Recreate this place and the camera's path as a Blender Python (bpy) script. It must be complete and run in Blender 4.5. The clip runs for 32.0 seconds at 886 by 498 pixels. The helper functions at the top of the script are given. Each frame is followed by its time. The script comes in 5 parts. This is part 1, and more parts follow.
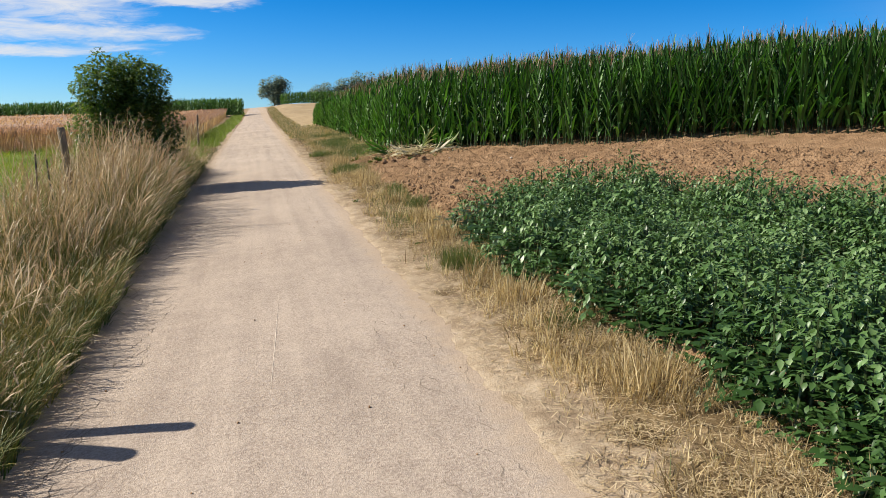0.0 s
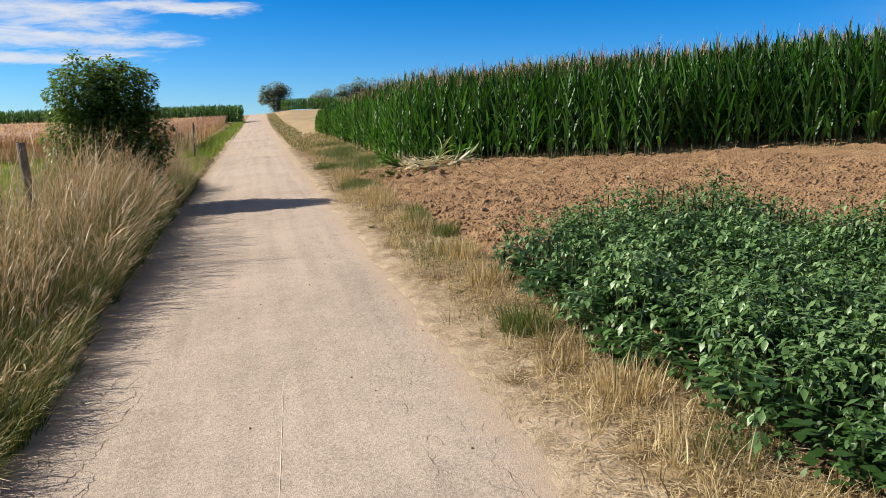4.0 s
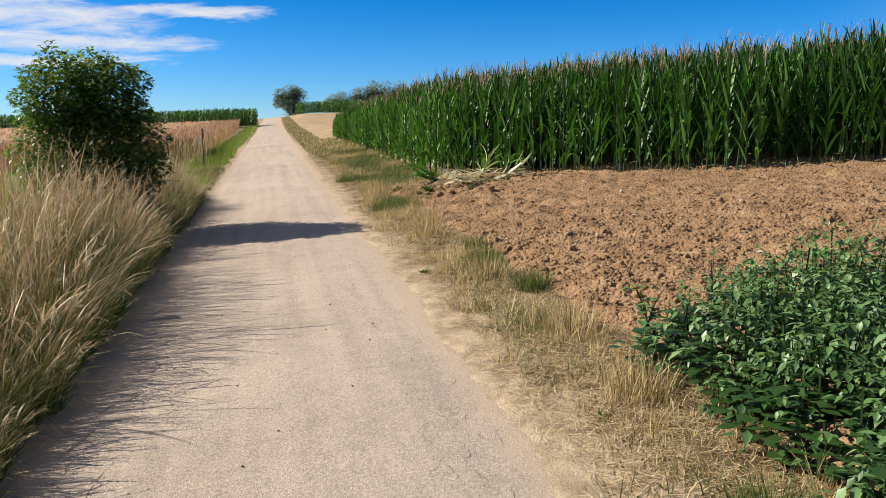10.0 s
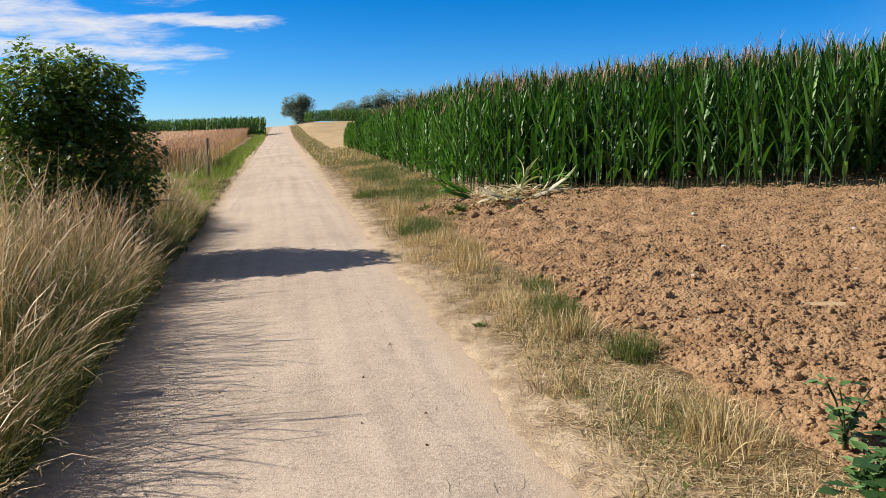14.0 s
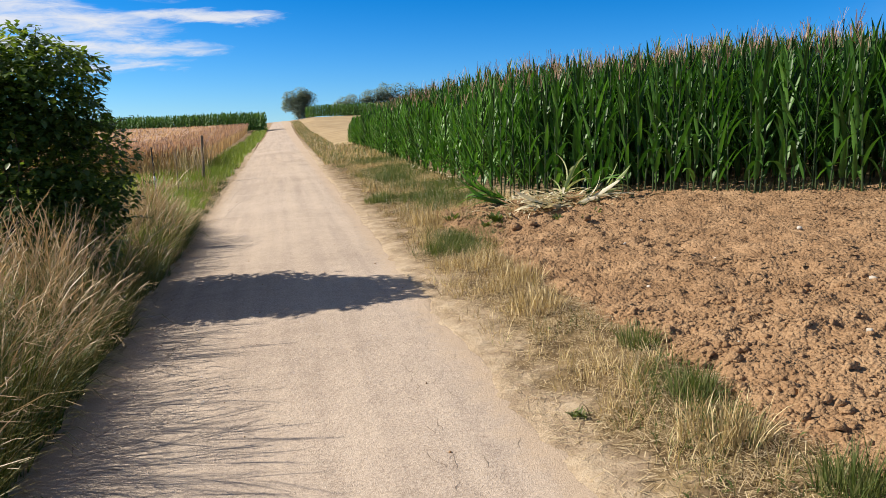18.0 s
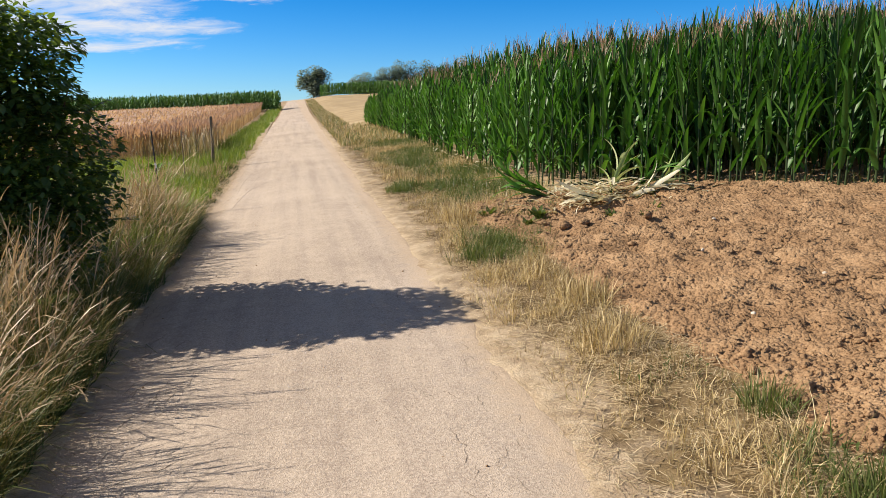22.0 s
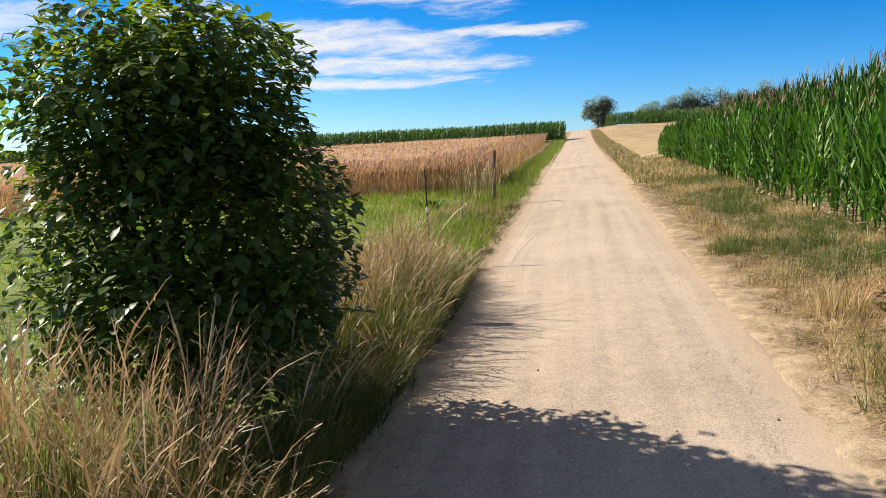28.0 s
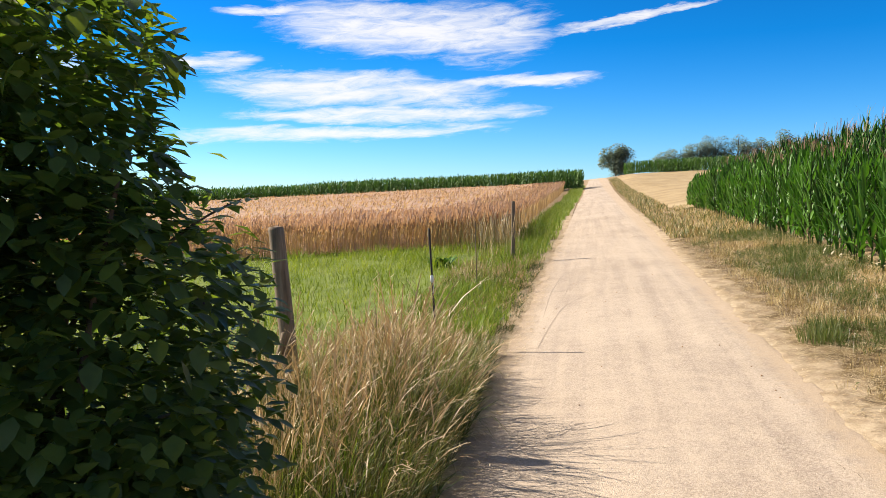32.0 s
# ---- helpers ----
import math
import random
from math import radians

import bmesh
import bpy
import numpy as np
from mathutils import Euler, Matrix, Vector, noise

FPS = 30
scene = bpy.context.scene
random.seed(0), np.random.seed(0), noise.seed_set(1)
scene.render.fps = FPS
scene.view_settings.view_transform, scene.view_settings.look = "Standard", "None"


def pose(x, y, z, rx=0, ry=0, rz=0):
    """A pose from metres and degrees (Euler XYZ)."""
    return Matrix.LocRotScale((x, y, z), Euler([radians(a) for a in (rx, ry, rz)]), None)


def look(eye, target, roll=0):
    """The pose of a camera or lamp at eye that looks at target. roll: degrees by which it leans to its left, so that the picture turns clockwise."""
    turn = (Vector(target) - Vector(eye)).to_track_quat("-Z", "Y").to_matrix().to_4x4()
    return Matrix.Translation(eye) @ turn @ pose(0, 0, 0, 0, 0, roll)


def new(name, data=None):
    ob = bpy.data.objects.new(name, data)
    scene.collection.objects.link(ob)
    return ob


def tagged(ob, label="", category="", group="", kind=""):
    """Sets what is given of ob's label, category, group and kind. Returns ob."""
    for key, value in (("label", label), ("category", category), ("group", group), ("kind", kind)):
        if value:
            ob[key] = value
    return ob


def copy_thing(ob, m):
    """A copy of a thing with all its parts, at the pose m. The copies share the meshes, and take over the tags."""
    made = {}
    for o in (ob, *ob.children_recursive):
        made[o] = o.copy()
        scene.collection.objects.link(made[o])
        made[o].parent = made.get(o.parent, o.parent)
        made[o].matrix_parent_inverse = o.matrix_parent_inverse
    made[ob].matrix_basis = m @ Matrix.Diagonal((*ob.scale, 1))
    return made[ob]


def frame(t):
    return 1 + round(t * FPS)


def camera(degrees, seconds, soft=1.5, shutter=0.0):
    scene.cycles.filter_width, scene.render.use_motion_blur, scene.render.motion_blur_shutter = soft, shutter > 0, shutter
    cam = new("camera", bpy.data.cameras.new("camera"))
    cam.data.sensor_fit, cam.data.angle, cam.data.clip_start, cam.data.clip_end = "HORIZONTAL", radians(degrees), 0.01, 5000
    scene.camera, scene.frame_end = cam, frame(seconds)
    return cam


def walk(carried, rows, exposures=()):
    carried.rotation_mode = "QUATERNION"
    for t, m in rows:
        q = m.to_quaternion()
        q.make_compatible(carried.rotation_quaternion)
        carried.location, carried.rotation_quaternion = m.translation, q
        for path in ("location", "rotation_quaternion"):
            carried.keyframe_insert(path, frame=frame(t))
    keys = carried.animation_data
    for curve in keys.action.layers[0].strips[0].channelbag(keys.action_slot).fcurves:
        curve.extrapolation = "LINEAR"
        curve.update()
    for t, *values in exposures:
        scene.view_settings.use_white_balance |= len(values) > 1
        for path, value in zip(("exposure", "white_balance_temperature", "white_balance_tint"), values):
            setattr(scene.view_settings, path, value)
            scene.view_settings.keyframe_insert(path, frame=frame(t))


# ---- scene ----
cam = camera(60.7, 32.0, soft=0.6)
METRES, EYE, TILT, LEAN, TURN = 14.8, 1.7, 3.0, -4.8, -13.4
ROWS = [
    (0.0, 0.0, 0.0, 0.0, -0.91, -12.05, 4.27),
    (0.5, -0.0064, 0.0169, 0.0018, -0.88, -12.03, 4.03),
    (1.0, -0.0079, 0.0331, 0.0007, -1.03, -11.98, 4.13),
    (1.5, -0.0084, 0.0487, 0.0021, -1.02, -11.92, 4.22),
    (2.0, -0.0115, 0.0623, 0.0006, -1.05, -11.86, 4.27),
    (2.5, -0.0182, 0.0774, 0.0028, -0.95, -11.78, 4.28),
    (3.0, -0.0224, 0.0913, 0.0014, -1.0, -11.76, 4.39),
    (3.5, -0.0244, 0.109, 0.0022, -0.93, -11.65, 4.45),
    (5.5, -0.0339, 0.17, 0.0016, -0.86, -11.65, 4.67),
    (6.0, -0.0361, 0.184, 0.0018, -0.66, -11.67, 4.66),
    (6.5, -0.0416, 0.1992, 0.0015, -0.39, -11.69, 4.41),
    (7.0, -0.0476, 0.2129, 0.0026, -0.39, -11.68, 4.44),
    (7.5, -0.0509, 0.2271, 0.0018, -0.35, -11.58, 4.54),
    (8.0, -0.0532, 0.2435, 0.0025, -0.22, -11.58, 4.52),
    (8.5, -0.0558, 0.2576, 0.0011, -0.06, -11.57, 4.36),
    (9.0, -0.0616, 0.2728, 0.0028, -0.02, -11.52, 4.3),
    (9.5, -0.0651, 0.287, 0.0025, -0.03, -11.49, 4.44),
    (10.0, -0.0671, 0.3035, 0.0039, 0.09, -11.33, 4.54),
    (10.5, -0.0698, 0.3173, 0.0029, 0.16, -11.21, 4.56),
    (11.0, -0.0754, 0.3334, 0.0041, 0.21, -11.12, 4.57),
    (11.5, -0.08, 0.3458, 0.0039, 0.22, -11.02, 4.65),
    (12.0, -0.0823, 0.3639, 0.0042, 0.27, -10.85, 4.73),
    (12.5, -0.0834, 0.3751, 0.0034, 0.37, -10.77, 4.6),
    (13.0, -0.0871, 0.3899, 0.0039, 0.6, -10.72, 4.29),
    (13.5, -0.0928, 0.4044, 0.0053, 0.67, -10.68, 4.38),
    (14.0, -0.0966, 0.4202, 0.0042, 0.65, -10.65, 4.5),
    (14.5, -0.0989, 0.4374, 0.0045, 0.74, -10.69, 4.52),
    (16.5, -0.1136, 0.5079, 0.0048, 0.82, -10.74, 5.05),
    (17.0, -0.1184, 0.5241, 0.0041, 0.87, -10.76, 4.97),
    (17.5, -0.1237, 0.5386, 0.0055, 0.78, -10.86, 4.93),
    (18.0, -0.1269, 0.5541, 0.0041, 0.71, -11.11, 5.03),
    (18.5, -0.1298, 0.5714, 0.0049, 0.67, -11.24, 4.97),
    (19.0, -0.1338, 0.5859, 0.0045, 0.82, -11.12, 4.78),
    (19.5, -0.1391, 0.5999, 0.0064, 0.88, -11.14, 4.84),
    (20.0, -0.1417, 0.6127, 0.0052, 0.76, -11.11, 4.92),
    (20.5, -0.1419, 0.6283, 0.0057, 0.7, -11.09, 5.01),
    (20.8, -0.1438, 0.6355, 0.0058, 0.7, -11.12, 5.0),
    (20.9, -0.1445, 0.638, 0.0059, 0.2, -11.95, 4.98),
    (21.0, -0.1451, 0.6404, 0.006, -0.43, -12.94, 4.95),
    (21.5, -0.1435, 0.6399, 0.0058, 0.05, -12.8, 5.06),
    (22.0, -0.1445, 0.6437, 0.0057, 1.81, -12.63, 5.23),
    (22.5, -0.1503, 0.6536, 0.0063, 3.09, -12.39, 5.28),
    (23.0, -0.1553, 0.6605, 0.0071, 4.19, -12.22, 5.42),
    (23.5, -0.1585, 0.6722, 0.0064, 5.25, -11.9, 5.34),
    (24.0, -0.1599, 0.6891, 0.0074, 6.51, -11.34, 5.52),
    (24.5, -0.1611, 0.7016, 0.0068, 7.75, -10.74, 5.73),
    (25.0, -0.1671, 0.717, 0.0069, 9.24, -10.34, 6.03),
    (25.5, -0.1727, 0.7307, 0.0074, 10.9, -9.75, 6.33),
    (26.0, -0.178, 0.749, 0.0074, 14.9, -9.29, 6.84),
    (26.5, -0.18, 0.7656, 0.0076, 17.17, -9.1, 6.99),
    (28.5, -0.2066, 0.8354, 0.0089, 24.05, -8.13, 5.63),
    (29.0, -0.2167, 0.8545, 0.0098, 24.53, -7.8, 5.52),
    (29.5, -0.2231, 0.8705, 0.0096, 24.36, -7.38, 5.65),
    (30.0, -0.2266, 0.8899, 0.0108, 24.32, -6.44, 5.53),
    (30.5, -0.2314, 0.9055, 0.0091, 24.26, -5.79, 5.66),
    (31.0, -0.2396, 0.9221, 0.011, 24.27, -4.97, 5.63),
    (31.5, -0.2455, 0.9371, 0.01, 24.1, -4.68, 5.72),
    (32.0, -0.2505, 0.9563, 0.0102, 24.0, -4.68, 5.79),
]
EXPOSURES = [(0.0, 0.28, 6500, 10), (9.0, 0.31, 6550, 11), (20.0, 0.38, 6650, 11), (26.0, 0.44, 6850, 11), (28.5, 0.51, 6950, 11), (30.0, 0.58, 6950, 11), (32.0, 0.66, 6950, 11)]
walk(cam, [(t, pose(0, 0, EYE, TILT, LEAN, TURN) @ pose(METRES * x, METRES * y, METRES * z, 90 + pitch, roll, yaw)) for t, x, y, z, yaw, pitch, roll in ROWS], EXPOSURES)

# ---- sky, sun, exposure ----
SUN_EL, SUN_X, SUN_Y = 34.8, -0.962, 0.274      # the sun stands to the left, a little ahead
sun = new("sun", bpy.data.lights.new("sun", "SUN"))
sun.data.energy, sun.data.angle, sun.data.color = 5.8, radians(0.53), (1.0, 0.925, 0.80)
sun_way = Vector((SUN_X * math.cos(radians(SUN_EL)), SUN_Y * math.cos(radians(SUN_EL)), math.sin(radians(SUN_EL))))
sun.matrix_world = look(sun_way * 60, (0, 0, 0))

world = bpy.data.worlds.new("sky")
scene.world = world
world.use_nodes = True


class Nodes:
    """Short hand for node trees."""

    def __init__(self, tree):
        self.tree = tree
        tree.nodes.clear()

    def add(self, kind, ins=None, **props):
        node = self.tree.nodes.new("ShaderNode" + kind)
        for key, value in props.items():
            if key == "operation":
                node.operation = value
            elif key == "data_type":
                node.data_type = value
            elif key == "blend_type":
                node.blend_type = value
            elif key == "attribute_name":
                node.attribute_name = value
            elif key == "feature":
                node.feature = value
        for key, value in (ins or {}).items():
            if isinstance(value, bpy.types.NodeSocket):
                self.tree.links.new(value, node.inputs[key])
            else:
                node.inputs[key].default_value = value
        return node

    def math(self, op, a, b=0.0, c=0.0):
        return self.add("Math", {0: a, 1: b, 2: c}, operation=op).outputs[0]

    def ramp(self, value, stops):
        node = self.add("ValToRGB", {0: value})
        el = node.color_ramp.elements
        while len(el) < len(stops):
            el.new(0.5)
        for e, (p, c) in zip(el, stops):
            e.position = p
            e.color = (*c, 1) if len(c) == 3 else c
        return node.outputs[0]

    def mix(self, fac, a, b, blend="MIX"):
        node = self.add("Mix", data_type="RGBA", blend_type=blend)
        for sock, value in ((node.inputs[0], fac), (node.inputs[6], a), (node.inputs[7], b)):
            if isinstance(value, bpy.types.NodeSocket):
                self.tree.links.new(value, sock)
            else:
                sock.default_value = value if not isinstance(value, tuple) or len(value) == 4 else (*value, 1)
        return node.outputs[2]

    def noise(self, vec, scale, detail=4.0, rough=0.55, distort=0.0):
        return self.add("TexNoise", {"Vector": vec, "Scale": scale, "Detail": detail, "Roughness": rough, "Distortion": distort}).outputs[0]

    def smooth(self, value, lo, hi):
        node = self.add("MapRange", {0: value, 1: lo, 2: hi})
        node.interpolation_type = "SMOOTHSTEP"
        return node.outputs[0]


def make_sky():
    n = Nodes(world.node_tree)
    sky = n.add("TexSky")
    sky.sky_type, sky.sun_disc = "NISHITA", False
    sky.sun_elevation, sky.sun_rotation = radians(SUN_EL), math.atan2(SUN_X, SUN_Y)
    sky.altitude, sky.air_density, sky.dust_density, sky.ozone_density = 300, 1.0, 0.0, 3.0
    way = n.add("TexCoord").outputs[0]
    xyz = n.add("SeparateXYZ", {0: way}).outputs
    rich = n.math("SUBTRACT", 1.22, n.math("MULTIPLY", n.smooth(xyz[2], 0.30, 0.62), 0.62))
    deep = n.add("HueSaturation", {"Saturation": rich, "Value": n.math("SUBTRACT", 1.0, n.math("MULTIPLY", n.smooth(xyz[2], 0.26, 0.75), 0.42)), "Fac": 1.0, "Color": n.mix(1.0, sky.outputs[0], SKY_TINT, "MULTIPLY")}).outputs[0]
    # thin streaks of cloud over the fields ahead
    az = n.math("ARCTAN2", xyz[0], xyz[1])
    el = n.math("ARCSINE", xyz[2])
    flat = n.add("CombineXYZ", {0: n.math("MULTIPLY", az, 5.0), 1: n.math("ADD", n.math("MULTIPLY", el, 26.0), n.math("MULTIPLY", az, -1.6)), 2: 0.0}).outputs[0]
    body = n.noise(flat, 0.9, 6.0, 0.60, 0.4)
    fine = n.noise(flat, 3.4, 6.0, 0.68, 0.7)
    ragged = n.math("ADD", el, n.math("MULTIPLY", n.math("SUBTRACT", body, 0.5), 0.050))
    # long streaks: where each begins and ends (azimuth, height), and how thick it is
    heap = None
    for a0, e0, a1, e1, thick in CLOUDS:
        u = n.math("DIVIDE", n.math("SUBTRACT", az, a0), a1 - a0)
        off = n.math("DIVIDE", n.math("SUBTRACT", ragged, n.math("ADD", e0, n.math("MULTIPLY", u, e1 - e0))), thick)
        end = n.math("POWER", n.math("ABSOLUTE", n.math("SUBTRACT", n.math("MULTIPLY", u, 2.0), 1.0)), 4.0)
        one = n.math("SUBTRACT", n.math("SUBTRACT", 1.0, n.math("MULTIPLY", off, off)), end)
        heap = one if heap is None else n.math("MAXIMUM", heap, one)
    heap = n.math("ADD", n.math("MAXIMUM", heap, -1.5), n.math("MULTIPLY", n.math("SUBTRACT", fine, 0.5), 2.2))
    cover = n.smooth(heap, -0.15, 1.35)
    # unseen thin cloud higher up and behind, added to turn the fill light whiter
    broken = n.math("MULTIPLY", n.smooth(n.math("ADD", n.math("MULTIPLY", body, 0.7), n.math("MULTIPLY", fine, 0.3)), 0.40, 0.58), n.math("MAXIMUM", n.smooth(el, 0.32, 0.5), n.smooth(n.math("ABSOLUTE", n.math("ADD", az, 0.1)), 0.75, 1.0)))
    cover = n.math("MAXIMUM", cover, n.math("MULTIPLY", broken, 0.12))
    pale = n.math("ADD", 1.0, n.math("MULTIPLY", n.smooth(el, 0.30, 0.0), 0.26))
    deep = n.mix(1.0, deep, n.add("CombineColor", {0: pale, 1: pale, 2: n.math("MULTIPLY", pale, 0.97)}).outputs[0], "MULTIPLY")
    col = n.mix(n.math("MULTIPLY", cover, 0.92), deep, (8.4, 8.6, 9.0, 1))
    bg = n.add("Background", {0: col, 1: SKY_STRENGTH})
    n.tree.links.new(bg.outputs[0], n.add("OutputWorld").inputs[0])


CLOUDS = [(-0.42, 0.222, -0.04, 0.206, 0.040), (-0.05, 0.206, 0.16, 0.236, 0.0045), (-0.49, 0.142, -0.11, 0.137, 0.023), (-0.20, 0.146, 0.02, 0.155, 0.011),
          (-0.47, 0.107, -0.05, 0.112, 0.012), (-0.54, 0.074, -0.10, 0.094, 0.012), (-0.55, 0.160, -0.42, 0.174, 0.010), (-0.48, 0.232, -0.36, 0.238, 0.007),
          (-0.95, 0.10, -0.60, 0.16, 0.03), (-0.9, 0.26, -0.45, 0.30, 0.04), (-0.3, 0.36, 0.3, 0.40, 0.03)]
SKY_STRENGTH, SKY_TINT = 0.077, (0.58, 0.84, 1.26, 1)
make_sky()
rng = np.random.default_rng(7)


# ---- materials ----
def material(name):
    m = bpy.data.materials.new(name)
    m.use_nodes = True
    return m, Nodes(m.node_tree)


def finish(n, surface, height=None, strength=0.3, distance=0.02, **principled):
    p = n.add("BsdfPrincipled", {"Base Color": surface, **principled.get("ins", {})})
    if height is not None:
        p_b = n.add("Bump", {"Strength": strength, "Distance": distance, "Height": height})
        n.tree.links.new(p_b.outputs[0], p.inputs["Normal"])
    out = n.add("OutputMaterial")
    n.tree.links.new(p.outputs[0], out.inputs[0])
    return p


def leaf_material(name, tones, tip=None, tip_from=0.5, rough=0.5, through_light=0.3, glow=(0.95, 1.05, 0.40), spec=0.4):
    """Blades and leaves: tones by plant, another colour towards the tip, light shining through."""
    m, n = material(name)
    tone = n.add("Attribute", attribute_name="tone").outputs["Fac"]
    along = n.add("Attribute", attribute_name="along").outputs["Fac"]
    col = n.ramp(tone, [(i / max(1, len(tones) - 1), c) for i, c in enumerate(tones)])
    place = n.add("NewGeometry").outputs["Position"]
    if tip:
        col = n.mix(n.smooth(along, tip_from, 1.0), col, tip)
    patch = n.noise(place, 1.3, 3.0)
    grain = n.noise(place, 45.0, 2.0)
    var = n.math("ADD", 0.62, n.math("ADD", n.math("MULTIPLY", patch, 0.45), n.math("MULTIPLY", grain, 0.35)))
    col = n.mix(1.0, col, n.add("CombineColor", {0: var, 1: var, 2: var}).outputs[0], "MULTIPLY")
    p = n.add("BsdfPrincipled", {"Base Color": col, "Roughness": rough, "Specular IOR Level": spec})
    t = n.add("BsdfTranslucent", {"Color": n.mix(1.0, col, (*glow, 1), "MULTIPLY")})
    mixed = n.add("MixShader", {0: through_light, 1: p.outputs[0], 2: t.outputs[0]})
    n.tree.links.new(mixed.outputs[0], n.add("OutputMaterial").inputs[0])
    return m


def ground_material(name, colours, scale, fine=60.0, bump=0.5, distance=0.02, rough=0.95):
    m, n = material(name)
    place = n.add("NewGeometry").outputs["Position"]
    big = n.noise(place, scale, 6.0, 0.6)
    small = n.noise(place, fine, 5.0, 0.7)
    both = n.math("ADD", n.math("MULTIPLY", big, 0.6), n.math("MULTIPLY", small, 0.4))
    col = n.ramp(n.smooth(both, 0.32, 0.68), [(i / (len(colours) - 1), c) for i, c in enumerate(colours)])
    finish(n, col, both, bump, distance, ins={"Roughness": rough, "Specular IOR Level": 0.2})
    return m


M_GROUND = ground_material("dry_ground", [(0.20, 0.13, 0.075), (0.34, 0.24, 0.14), (0.46, 0.35, 0.21)], 1.4)


def verge_material():
    """Trodden sand beside the track, brown thatch under the grass."""
    m, n = material("trodden_verge")
    place = n.add("NewGeometry").outputs["Position"]
    xyz = n.add("SeparateXYZ", {0: place}).outputs
    big = n.noise(place, 5.0, 6.0, 0.6)
    small = n.noise(place, 70.0, 5.0, 0.7)
    both = n.math("ADD", n.math("MULTIPLY", big, 0.6), n.math("MULTIPLY", small, 0.4))
    grain_ = n.smooth(both, 0.32, 0.68)
    sand = n.ramp(grain_, [(0.0, (0.27, 0.196, 0.126)), (0.5, (0.43, 0.330, 0.222)), (1.0, (0.56, 0.450, 0.318))])
    thatch = n.ramp(grain_, [(0.0, (0.085, 0.055, 0.028)), (0.5, (0.20, 0.138, 0.068)), (1.0, (0.38, 0.28, 0.15))])
    off = n.math("ABSOLUTE", n.math("SUBTRACT", xyz[0], 0.05))
    patch = n.math("ADD", off, n.math("MULTIPLY", n.math("SUBTRACT", n.noise(place, 2.2, 4.0, 0.6), 0.5), 1.3))
    col = n.mix(n.smooth(patch, 1.52, 1.80), sand, thatch)
    finish(n, col, both, 1.0, 0.025, ins={"Roughness": 0.95, "Specular IOR Level": 0.2})
    return m


M_VERGE = verge_material()


def soil_material():
    """Dry earth: crumbs of two sizes in relief over the broken surface."""
    m, n = material("ploughed_earth")
    place = n.add("NewGeometry").outputs["Position"]
    wobble = n.noise(place, 30.0, 2.0, 0.6)
    vec = n.add("VectorMath", {0: place, 1: n.add("CombineXYZ", {0: n.math("MULTIPLY", wobble, 0.025), 1: n.math("MULTIPLY", wobble, -0.025), 2: 0.0}).outputs[0]}, operation="ADD").outputs[0]
    crumb = n.add("TexVoronoi", {"Vector": vec, "Scale": 27.0}).outputs["Distance"]
    small = n.add("TexVoronoi", {"Vector": vec, "Scale": 58.0}).outputs["Distance"]
    big = n.noise(place, 3.0, 6.0, 0.6)
    fine = n.noise(place, 60.0, 5.0, 0.7)
    both = n.math("ADD", n.math("MULTIPLY", big, 0.5), n.math("MULTIPLY", fine, 0.5))
    col = n.ramp(n.smooth(both, 0.32, 0.68), [(0.0, (0.208, 0.121, 0.063)), (0.5, (0.300, 0.185, 0.100)), (1.0, (0.41, 0.268, 0.152))])
    round_ = n.math("SUBTRACT", 1.0, n.math("POWER", n.math("MULTIPLY", crumb, 1.25), 2.0))
    round_2 = n.math("SUBTRACT", 1.0, n.math("POWER", n.math("MULTIPLY", small, 1.25), 2.0))
    relief = n.math("ADD", round_, n.math("ADD", n.math("MULTIPLY", round_2, 0.45), n.math("MULTIPLY", fine, 0.35)))
    finish(n, col, relief, 0.95, 0.0135, ins={"Roughness": 0.97, "Specular IOR Level": 0.15})
    return m


M_SOIL = soil_material()
M_MEADOW = ground_material("meadow_earth", [(0.09, 0.12, 0.025), (0.15, 0.20, 0.04), (0.22, 0.25, 0.07)], 1.8, 30.0)
M_STUBBLE = ground_material("ripe_field", [(0.28, 0.20, 0.105), (0.37, 0.272, 0.15), (0.46, 0.35, 0.205)], 0.5, 14.0)


